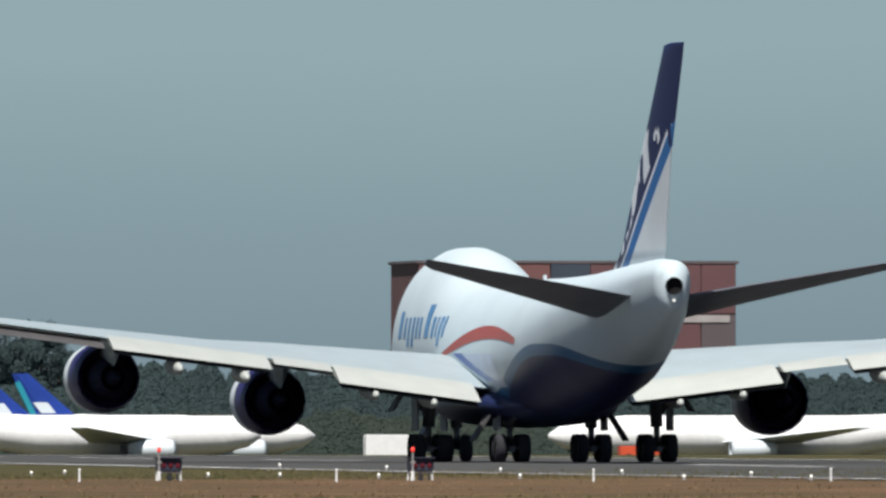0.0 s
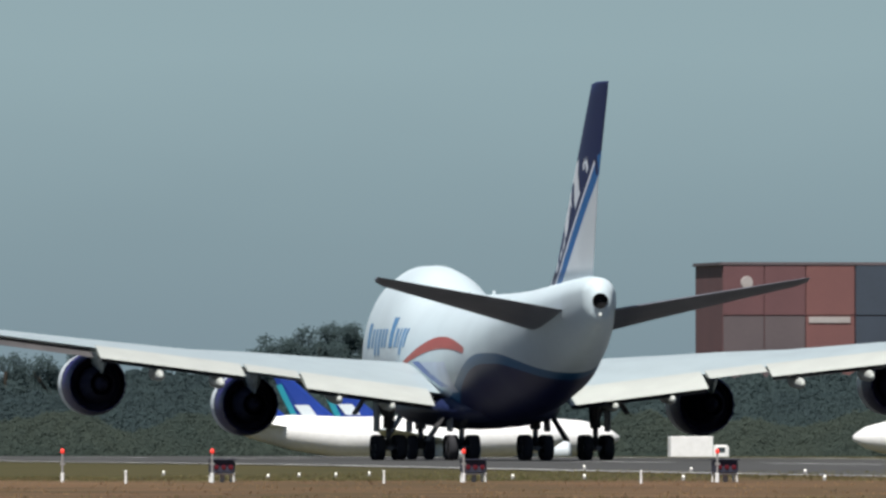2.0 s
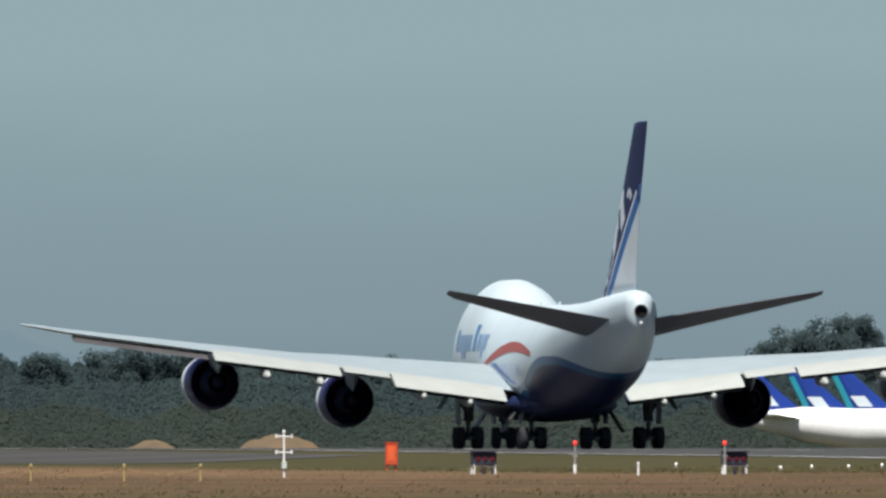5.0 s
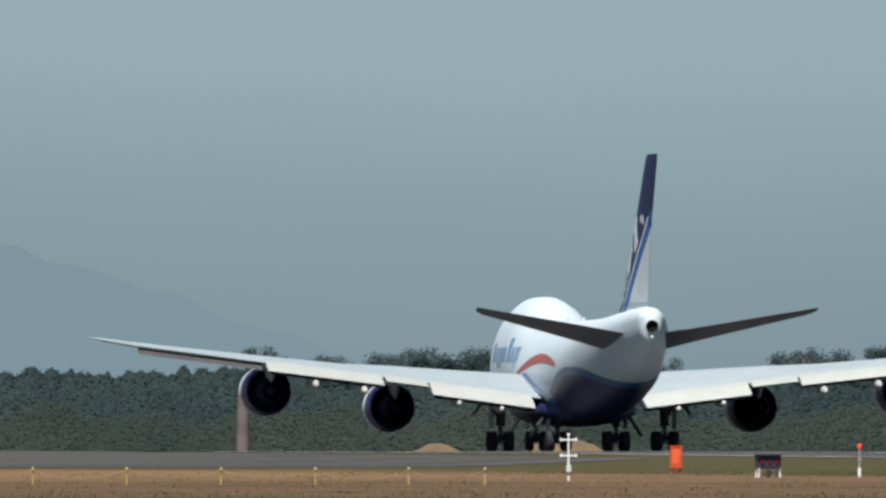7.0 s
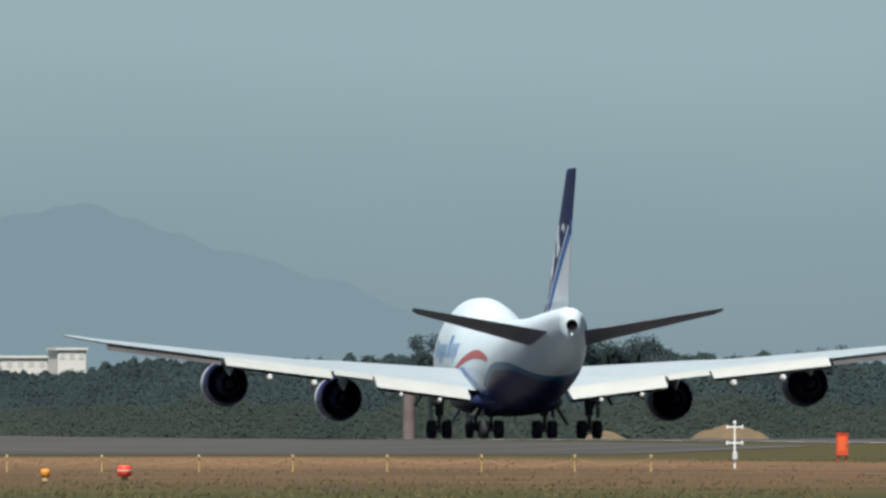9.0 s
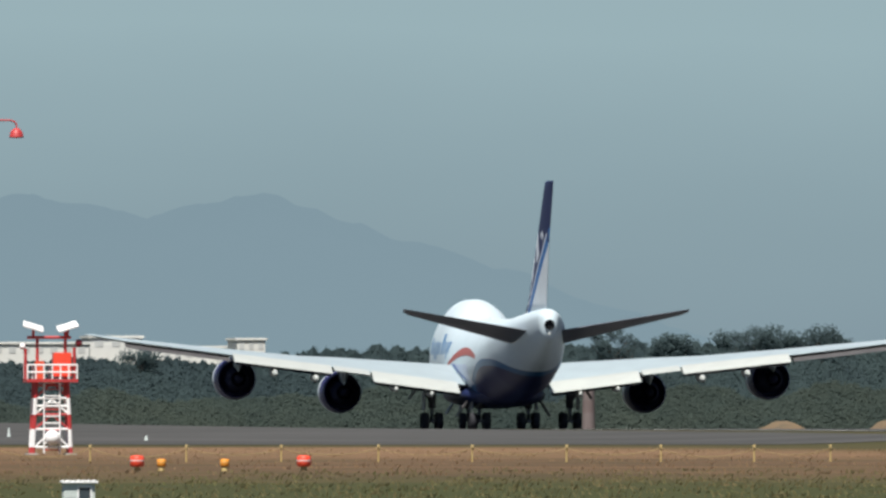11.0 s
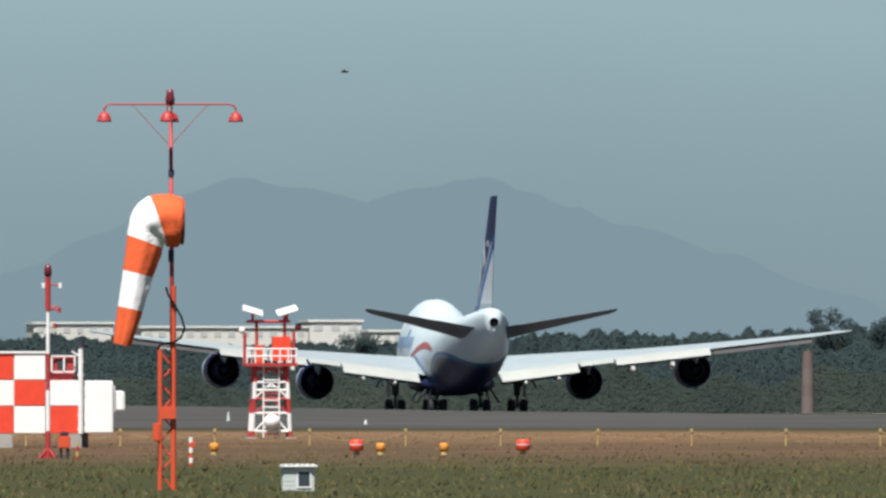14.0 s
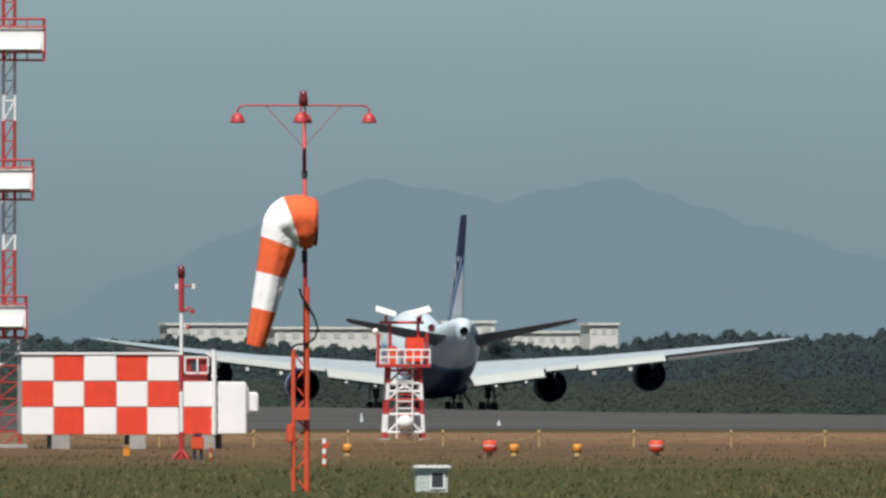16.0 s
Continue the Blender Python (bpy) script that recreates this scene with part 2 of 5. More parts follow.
def grass_material():
    m = mat("dry_and_green_grass", (0.146, 0.088, 0.052), 0.95, second=(0.076, 0.053, 0.034), scale=0.06, fine=14, bump=0.6, spread=0.30, sheen=0.05)
    nt = m.node_tree
    b = nt.nodes["Principled BSDF"]
    brown = b.inputs["Base Color"].links[0].from_socket
    tc = [n for n in nt.nodes if n.type == "TEX_COORD"][0]
    sep, n3, addm, mr, mix = (nt.nodes.new(k) for k in ("ShaderNodeSeparateXYZ", "ShaderNodeTexNoise", "ShaderNodeMath", "ShaderNodeMapRange", "ShaderNodeMix"))
    n3.inputs["Scale"].default_value, n3.inputs["Detail"].default_value = 0.045, 5
    nt.links.new(tc.outputs["Object"], sep.inputs[0])
    nt.links.new(tc.outputs["Object"], n3.inputs["Vector"])
    addm.operation = "MULTIPLY_ADD"
    addm.inputs[1].default_value = 160.0
    nt.links.new(n3.outputs["Fac"], addm.inputs[0])
    nt.links.new(sep.outputs["Y"], addm.inputs[2])
    # mown green sward near, dry brown grass farther out, green verge along the pavement
    ramp = nt.nodes.new("ShaderNodeValToRGB")
    mr.inputs["From Min"].default_value, mr.inputs["From Max"].default_value = 420.0, 1260.0
    nt.links.new(addm.outputs[0], mr.inputs["Value"])
    nt.links.new(mr.outputs[0], ramp.inputs[0])
    el = ramp.color_ramp.elements
    el[0].position, el[0].color = 0.22, (1, 1, 1, 1)
    el[1].position, el[1].color = 0.36, (0, 0, 0, 1)
    for p, v in ((0.58, 0.0), (0.66, 0.75), (1.0, 0.8)):
        e = el.new(p)
        e.color = (v, v, v, 1)
    mix.data_type = "RGBA"
    mix.inputs["B"].default_value = (0.048, 0.052, 0.023, 1)
    # the green verge lies near the runway's edge only
    edge, near, both, top = nt.nodes.new("ShaderNodeMapRange"), nt.nodes.new("ShaderNodeMapRange"), nt.nodes.new("ShaderNodeMath"), nt.nodes.new("ShaderNodeMath")
    edge.inputs["From Min"].default_value, edge.inputs["From Max"].default_value = 96.0, 116.0
    near.inputs["From Min"].default_value, near.inputs["From Max"].default_value = 760.0, 720.0
    nt.links.new(sep.outputs["X"], edge.inputs["Value"])
    nt.links.new(sep.outputs["Y"], near.inputs["Value"])
    top.operation, both.operation = "MAXIMUM", "MULTIPLY"
    nt.links.new(edge.outputs[0], top.inputs[0])
    nt.links.new(near.outputs[0], top.inputs[1])
    nt.links.new(top.outputs[0], both.inputs[0])
    nt.links.new(ramp.outputs[0], both.inputs[1])
    # green tufts scattered through the dry grass
    n4, tuft, most = nt.nodes.new("ShaderNodeTexNoise"), nt.nodes.new("ShaderNodeMapRange"), nt.nodes.new("ShaderNodeMath")
    n4.inputs["Scale"].default_value, n4.inputs["Detail"].default_value = 0.16, 6
    nt.links.new(tc.outputs["Object"], n4.inputs["Vector"])
    tuft.inputs["From Min"].default_value, tuft.inputs["From Max"].default_value, tuft.inputs["To Max"].default_value = 0.50, 0.66, 0.75
    nt.links.new(n4.outputs["Fac"], tuft.inputs["Value"])
    most.operation = "MAXIMUM"
    nt.links.new(both.outputs[0], most.inputs[0])
    nt.links.new(tuft.outputs[0], most.inputs[1])
    band = nt.nodes.new("ShaderNodeMapRange")
    band.inputs["From Min"].default_value, band.inputs["From Max"].default_value = 780.0, 1237.0
    nt.links.new(addm.outputs[0], band.inputs["Value"])
    pale, rim, field, keep, dry, rims = (nt.nodes.new(k) for k in ("ShaderNodeValToRGB", "ShaderNodeValToRGB", "ShaderNodeMath", "ShaderNodeMath", "ShaderNodeMix", "ShaderNodeMath"))
    for node, stops in ((pale, ((0.10, 0.0), (0.30, 0.65), (0.66, 0.85), (0.80, 0.0))), (rim, ((0.74, 0.0), (0.88, 0.8)))):
        nt.links.new(band.outputs[0], node.inputs[0])
        ce = node.color_ramp.elements
        for k, (pos, v) in enumerate(stops):
            e = ce[k] if k < 2 else ce.new(pos)
            e.position, e.color = pos, (v, v, v, 1)
    field.operation, keep.operation, rims.operation = "SUBTRACT", "MULTIPLY", "MAXIMUM"
    field.inputs[0].default_value = 1.0
    nt.links.new(edge.outputs[0], field.inputs[1])
    nt.links.new(field.outputs[0], keep.inputs[0])
    nt.links.new(pale.outputs[0], keep.inputs[1])
    dry.data_type = "RGBA"
    dry.inputs["B"].default_value = (0.205, 0.124, 0.073, 1)
    nt.links.new(keep.outputs[0], dry.inputs["Factor"])
    nt.links.new(brown, dry.inputs["A"])
    nt.links.new(most.outputs[0], rims.inputs[0])
    nt.links.new(rim.outputs[0], rims.inputs[1])
    nt.links.new(rims.outputs[0], mix.inputs["Factor"])
    nt.links.new(dry.outputs["Result"], mix.inputs["A"])
    nt.links.new(mix.outputs["Result"], b.inputs["Base Color"])
    return m


GRASS = grass_material()
strip("ground", steps(-1400, 100, 30) + steps(110, 160, 25) + steps(200, 1800, 30), steps(-300, 250, 8) + steps(300, 2300, 100) + steps(2400, 5200, 28), 0.0, GRASS, "airfield grass, dry brown with green patches")
strip("runway", steps(145, 205, 12), steps(300, 3600, 165), 0.03, RUNWAYMAT, "dark grooved asphalt runway")
strip("taxiway", steps(-700, 100, 16) + steps(104, 138, 12), steps(1157, 2150, 95), 0.03, ASPHALT, "weathered pale grey asphalt taxiway beside the runway")


def runway_lines():
    for x0, x1, lab in ((146.0, 146.9, "white runway edge line, worn"), (203.1, 204.0, "white runway edge line, worn")):
        strip("marking_edge_line", [x0, x1], steps(300, 3600, 165), 0.036, LINE, lab)
    for k in range(46):
        y = 400 + 66 * k
        strip("marking_centre_line", [174.55, 175.45], steps(y, y + 36, 3), 0.036, LINE, "white dashed runway centre line")


runway_lines()


# ---- cargo aeroplane ----
def fuselage_paint():
    """White above, navy belly with a light blue band between; the band's height falls towards the tail."""
    m = mat("aircraft_livery", (0.535, 0.63, 0.67), 0.45, second=(0.49, 0.575, 0.615), scale=0.3, sheen=0.25)
    nt = m.node_tree
    b = nt.nodes["Principled BSDF"]
    white = b.inputs["Base Color"].links[0].from_socket
    tc = [n for n in nt.nodes if n.type == "TEX_COORD"][0]
    sep = nt.nodes.new("ShaderNodeSeparateXYZ")
    nt.links.new(tc.outputs["Object"], sep.inputs[0])
    curve = nt.nodes.new("ShaderNodeMath")
    for i, row in enumerate(((8.0, 19.0, 3.85, 5.0), (22.0, 38.0, 0.0, -2.3))):
        c = nt.nodes.new("ShaderNodeMapRange")
        c.interpolation_type = "SMOOTHSTEP"
        for k, v in zip(("From Min", "From Max", "To Min", "To Max"), row):
            c.inputs[k].default_value = v
        nt.links.new(sep.outputs["Y"], c.inputs["Value"])
        nt.links.new(c.outputs[0], curve.inputs[i])
    diff = nt.nodes.new("ShaderNodeMath")
    diff.operation = "SUBTRACT"
    nt.links.new(sep.outputs["Z"], diff.inputs[0])
    nt.links.new(curve.outputs[0], diff.inputs[1])
    prev = white
    for limit, col in ((0.55, (0.025, 0.12, 0.26, 1)), (0.0, (0.010, 0.014, 0.075, 1))):
        less, mix = nt.nodes.new("ShaderNodeMath"), nt.nodes.new("ShaderNodeMix")
        less.operation = "LESS_THAN"
        less.inputs[1].default_value = limit
        nt.links.new(diff.outputs[0], less.inputs[0])
        mix.data_type = "RGBA"
        mix.inputs["B"].default_value = col
        nt.links.new(less.outputs[0], mix.inputs["Factor"])
        nt.links.new(prev, mix.inputs["A"])
        prev = mix.outputs["Result"]
    nt.links.new(prev, b.inputs["Base Color"])
    return m


def fin_paint():
    """Navy tip, light blue slanting band, white waves on navy ahead of it, white behind."""
    m = mat("fin_livery", (0.62, 0.67, 0.70), 0.45, second=(0.56, 0.61, 0.64), scale=0.4, sheen=0.15)
    nt = m.node_tree
    b = nt.nodes["Principled BSDF"]
    white = b.inputs["Base Color"].links[0].from_socket
    tc = [n for n in nt.nodes if n.type == "TEX_COORD"][0]
    sep = nt.nodes.new("ShaderNodeSeparateXYZ")
    nt.links.new(tc.outputs["Object"], sep.inputs[0])

    def math_node(op, a, c):
        n = nt.nodes.new("ShaderNodeMath")
        n.operation = op
        for i, v in enumerate((a, c)):
            if isinstance(v, (int, float)):
                n.inputs[i].default_value = v
            else:
                nt.links.new(v, n.inputs[i])
        return n.outputs[0]

    def over(fac, col, below):
        mix = nt.nodes.new("ShaderNodeMix")
        mix.data_type = "RGBA"
        mix.inputs["B"].default_value = (*col, 1)
        nt.links.new(fac, mix.inputs["Factor"])
        nt.links.new(below, mix.inputs["A"])
        return mix.outputs["Result"]

    # distance ahead of the slanting band, in metres along the fuselage
    ahead = math_node("ADD", math_node("SUBTRACT", sep.outputs["Y"], 9.2), math_node("MULTIPLY", math_node("SUBTRACT", sep.outputs["Z"], 9.4), 1.7))
    wav = nt.nodes.new("ShaderNodeTexNoise")
    wav.inputs["Scale"].default_value, wav.inputs["Detail"].default_value = 0.45, 2
    mp = nt.nodes.new("ShaderNodeMapping")
    mp.inputs["Scale"].default_value = (0.0, 1.0, 0.75)
    mp.inputs["Rotation"].default_value = (radians(35), 0, 0)
    nt.links.new(tc.outputs["Object"], mp.inputs[0])
    nt.links.new(mp.outputs[0], wav.inputs["Vector"])
    navy = (0.007, 0.011, 0.075)
    c = over(math_node("GREATER_THAN", ahead, 0.0), (0.02, 0.13, 0.36), white)
    c = over(math_node("GREATER_THAN", ahead, 1.6), (0.72, 0.74, 0.78), c)
    c = over(math_node("GREATER_THAN", ahead, 2.0), navy, c)
    waves = math_node("MULTIPLY", math_node("GREATER_THAN", wav.outputs["Fac"], 0.52), math_node("GREATER_THAN", ahead, 2.8))
    c = over(waves, (0.66, 0.70, 0.74), c)
    top = math_node("ADD", sep.outputs["Z"], math_node("MULTIPLY", math_node("SUBTRACT", wav.outputs["Fac"], 0.5), 5.0))
    c = over(math_node("GREATER_THAN", top, 15.6), navy, c)
    nt.links.new(c, b.inputs["Base Color"])
    return m


def airfoil(n=14):
    """Points (chord fraction from the leading edge, thickness fraction) round a section, from the trailing edge over the top."""
    pts = []
    for i in range(2 * n):
        u = i / (2 * n - 1)
        c = 0.5 * (1 + math.cos(2 * math.pi * u))
        t = 5 * (0.2969 * math.sqrt(c) - 0.126 * c - 0.3516 * c ** 2 + 0.2843 * c ** 3 - 0.1015 * c ** 4)
        pts.append((c, (t if u <= 0.5 else -t) + 0.10 * c * (1 - c)))
    return pts


def lifting(bm, stations, upright=False):
    """A wing, from stations (span, leading edge, trailing edge, height, thickness ratio, incidence in degrees)."""
    rings = []
    for span, le, te, z, th, inc in stations:
        ring = []
        ch = le - te
        for c, t in airfoil():
            yy = le - c * ch
            zz = t * th * ch
            a = radians(inc)
            dy, dz = yy - te, zz
            yy, zz = te + dy * math.cos(a) - dz * math.sin(a), dy * math.sin(a) + dz * math.cos(a)
            if upright:
                ring.append(bm.verts.new((t * th * ch, le - c * ch, z)))
            else:
                ring.append(bm.verts.new((span, yy, z + zz)))
        rings.append(ring)
    return skin(bm, rings)


# leading edge, trailing edge and height of the wing against the span
WLE = [(0, 56.0), (3.2, 53.0), (13.0, 44.4), (22, 37.3), (31, 30.2), (33.2, 27.6), (34.2, 25.2)]
WTE = [(0, 37.6), (3.2, 37.4), (12.5, 35.0), (22, 30.4), (31, 26.3), (33.2, 25.0), (34.2, 24.4)]
WZ = [(0, 3.25), (3.2, 3.55), (12.5, 4.75), (22, 5.85), (31, 6.95), (34.2, 7.45)]


def wing_panel(side):
    bm = bmesh.new()
    sts = []
    for s in (0.5, 3.2, 6, 9, 12.5, 16, 19, 22, 25, 28, 31, 32.2, 33.2, 33.9, 34.2):
        te = table(WTE, s)
        sts.append((side * s, table(WLE, s), te, table(WZ, s), 0.115 if s < 13 else 0.085, 3.6 - 0.06 * s))
    return lifting(bm, sts)


def flap(side, s0, s1, chord, drop, low=-0.10, n=5):
    """A slotted flap behind the wing, its nose under the trailing edge."""
    bm = bmesh.new()
    rings = []
    for i in range(n):
        s = s0 + (s1 - s0) * i / (n - 1)
        te, z = table(WTE, s), table(WZ, s)
        ring = []
        for c, t in airfoil(8):
            dy, dz = -c * chord, t * 0.10 * chord
            a = radians(drop)
            ring.append(bm.verts.new((side * s, te + 1.0 + dy * math.cos(a), z - low + dy * math.sin(a) + dz)))
        rings.append(ring)
    return skin(bm, rings)


FUS = [  # from the tail: half width, top, bottom
    (0.0, 0.55, 9.15, 7.15), (0.8, 0.85, 9.32, 6.85), (3, 1.25, 9.38, 6.15), (7, 1.85, 9.25, 5.1), (12, 2.45, 9.05, 4.05), (18, 2.95, 8.85, 3.05),
    (25, 3.2, 8.75, 2.35), (31, 3.25, 8.7, 2.05), (40, 3.25, 8.7, 1.95), (48, 3.25, 8.7, 1.95), (51, 3.25, 8.85, 1.95), (54, 3.25, 9.5, 1.98),
    (57, 3.25, 10.15, 2.0), (60, 3.25, 10.4, 2.02), (64, 3.22, 10.4, 2.1), (67.5, 3.0, 10.1, 2.3), (70.5, 2.5, 8.6, 2.7), (72.6, 1.8, 7.2, 3.3), (73.8, 0.9, 6.0, 4.1), (74.2, 0.2, 5.3, 4.7)]


def fus_at(y):
    k = [p[0] for p in FUS]
    return [float(np.interp(y, k, [p[i] for p in FUS])) for i in (1, 2, 3)]


def fus_half(y, z):
    """Half width of the fuselage at a height: a round lower lobe, a taller upper one under the raised deck; widest high up at the tail."""
    hw, top, bot = fus_at(y)
    aft = max(0.0, min(1.0, (27 - y) / 15))
    mid = bot + min(hw, (top - bot) / 2) * (1 - aft) + 0.70 * (top - bot) * aft
    u = (mid - z) / (mid - bot) if z <= mid else (z - mid) / max(0.05, top - mid)
    w = hw * math.sqrt(max(0.0, 1 - u * u))
    return w


def fuselage_mesh():
    bm = bmesh.new()
    rings = []
    ys = sorted(set([p[0] for p in FUS] + steps(1, 74, 73)))
    n = 32
    for y in ys:
        hw, top, bot = fus_at(y)
        ring = []
        for side in (1, -1):
            for k in range(n):
                a = math.pi * k / n
                u = math.cos(a) if side == 1 else -math.cos(a)
                z = (top + bot) / 2 + u * (top - bot) / 2
                ring.append(bm.verts.new((side * max(0.001, fus_half(y, z)) if 0 < k else 0.0, y, z)))
        rings.append(ring)
    return skin(bm, rings)


def side_patch(points_fn, n, m):
    """A painted shape on the left side: a thin skin 12 mm proud of the fuselage."""
    bm = bmesh.new()
    g = []
    for i in range(n + 1):
        row = []
        for j in range(m + 1):
            y, z = points_fn(i / n, j / m)
            row.append(bm.verts.new((-(fus_half(y, z) + 0.02), y, z)))
        g.append(row)
    for i in range(n):
        for j in range(m):
            bm.faces.new((g[i][j], g[i + 1][j], g[i + 1][j + 1], g[i][j + 1]))
    return bm


def engine(parent, x, y, z):
    e = new("engine")
    e.parent = parent
    e.location = (x, y, z)
    # y runs forward; the fan nozzle's rim is at 0
    bm = bmesh.new()
    turned(bm, [(0.0, 1.47), (0.5, 1.56), (1.5, 1.63), (2.8, 1.66), (4.0, 1.60), (4.6, 1.48), (4.75, 1.36), (4.6, 1.26), (4.0, 1.22), (2.0, 1.25), (0.3, 1.40), (0.0, 1.43)], seg=36)
    part("nacelle", bm, WHITE, e, "white nacelle with a dark blue rear", True)
    bm = bmesh.new()
    turned(bm, [(0.0, 1.485), (0.5, 1.575), (1.5, 1.645), (2.1, 1.665), (2.1, 1.62), (0.5, 1.54), (0.0, 1.41), (0.9, 1.36), (0.9, 1.30), (-0.06, 1.42)], seg=36)
    part("nozzle_rim", bm, NOZZLE, e, "dark blue chevron nozzle rim", True)
    bm = bmesh.new()
    for k in range(18):
        a = 2 * math.pi * k / 18
        w = math.pi / 18
        pts = [(1.47 * math.cos(a + d), r, 1.47 * math.sin(a + d)) for d, r in ((-w, 0.0), (w, 0.0), (0, -0.28))]
        inner = [(p[0] * 0.965, p[1], p[2] * 0.965) for p in pts]
        va, vb = [bm.verts.new(p) for p in pts], [bm.verts.new(p) for p in inner]
        bm.faces.new(va)
        bm.faces.new(vb[::-1])
        for i in range(3):
            bm.faces.new((va[i], va[(i + 1) % 3], vb[(i + 1) % 3], vb[i]))
    part("chevron_edge", bm, NOZZLE, e)
    bm = bmesh.new()
    turned(bm, [(-1.9, 0.62), (-1.2, 0.72), (0.0, 0.95), (1.2, 1.02), (1.2, 0.9), (-1.0, 0.6), (-1.9, 0.58)], seg=28)
    part("core_cowl", bm, DUCTBLACK, e, "near-black core cowl", True)
    bm = bmesh.new()
    turned(bm, [(-2.9, 0.04), (-2.5, 0.20), (-1.6, 0.40), (-0.4, 0.46)], seg=20, caps=True)
    part("exhaust_plug", bm, DUCTBLACK, e, "", True)
    bm = bmesh.new()
    turned(bm, [(1.0, 1.40), (1.02, 0.3)], seg=28)
    part("fan_duct", bm, DUCTBLACK, e)
    return e


def pylon(parent, x, y, z, top):
    bm = bmesh.new()
    rings = []
    for zz, y0, y1, w in ((z + 0.55, y - 2.2, y - 0.5, 0.05), (z + 1.1, y - 2.6, y + 3.6, 0.24), (z + 1.7, y - 2.9, y + 4.6, 0.34), (top, y - 3.0, y + 5.0, 0.30)):
        rings.append([bm.verts.new((x + a * w, b, zz)) for a, b in ((0, y0), (1, y0 + 0.5), (1, y1 - 0.6), (0, y1), (-1, y1 - 0.6), (-1, y0 + 0.5))])
    skin(bm, rings)
    part("pylon", bm, WINGGREY, parent, "grey engine pylon")


def fairing(parent, x, y, z, ln):
    bm = bmesh.new()
    turned(bm, [(-0.9, 0.06), (-0.7, 0.15), (-0.1, 0.23), (1.0, 0.28), (2.4, 0.29), (ln - 0.6, 0.20), (ln, 0.05)], (x, y, z), seg=16, caps=True)
    for v in bm.verts:
        v.co.z = z + (v.co.z - z) * 1.25 - 0.06 * (v.co.y - y) * -1
    part("flap_track_fairing", bm, FLAPWHITE, parent, "white flap track fairing", True)


def wheel_mesh():
    bm = bmesh.new()
    turned(bm, [(-0.25, 0.30), (-0.265, 0.55), (-0.20, 0.65), (0, 0.68), (0.20, 0.65), (0.265, 0.55), (0.25, 0.30)], seg=22, along="x")
    return bm


def hub_mesh():
    bm = bmesh.new()
    turned(bm, [(-0.235, 0.03), (-0.19, 0.12), (-0.20, 0.29), (0.20, 0.29), (0.19, 0.12), (0.235, 0.03)], seg=16, caps=True, along="x")
    return bm


def bogie(parent, x, y, top, wheels, splay=0.0):
    g = new("landing_gear")
    g.parent = parent
    g.location = (x, y, 0)
    bm = bmesh.new()
    tube(bm, (0, 0, 0.7), (splay * 0.2, 0, 1.9), 0.15)
    tube(bm, (splay * 0.2, 0, 1.7), (splay, 0.2, top), 0.30)
    part("strut", bm, STEEL, g, "", True)
    bm = bmesh.new()
    tube(bm, (splay * 0.3, 0, 2.0), (splay + (1.7 if x > 0 else -1.7) * (0.6 if abs(x) > 4 else -0.3), -0.2, top + 0.1), 0.14)
    part("side_brace", bm, STEEL, g)
    bm = bmesh.new()
    tube(bm, (0, -0.1, 1.8), (splay, -2.0, top), 0.13)
    part("drag_brace", bm, STEEL, g)
    bm = bmesh.new()
    sg = 1 if x > 0 else -1
    box(bm, sg * 0.62 - 0.05, sg * 0.62 + 0.05, -0.95, 0.95, 1.5, top + 0.2, 0.04)
    part("gear_door", bm, [STABGREY], g, "grey landing gear door")
    bm = box(bmesh.new(), -0.05, 0.05, -0.8, 0.8, -0.75, 0.75, 0.03)
    bmesh.ops.transform(bm, matrix=pose(sg * 1.35, 0.4, top - 0.55, 0, sg * -32, 0), verts=bm.verts)
    part("outer_door", bm, DARKGREY, g, "dark outer gear door hanging open")
    if wheels == 4:
        bm = bmesh.new()
        box(bm, -0.14, 0.14, -0.95, 0.95, 0.5, 0.76, 0.05)
        part("bogie_beam", bm, STEEL, g)
        spots = [(sx * 0.56, sy * 0.735) for sx in (-1, 1) for sy in (-1, 1)]
    else:
        spots = [(-0.46, 0), (0.46, 0)]
    for wx, wy in spots:
        t = new("tyre", WHEEL)
        t.parent, t.location = g, (wx, wy, 0.68)
        h = new("hub", HUB)
        h.parent, h.location = t, (0, 0, 0)
    for wy in sorted({w[1] for w in spots}):
        part("axle", tube(bmesh.new(), (-0.5, wy, 0.68), (0.5, wy, 0.68), 0.08), STEEL, g, "dark brake hub on the axle")
    return g


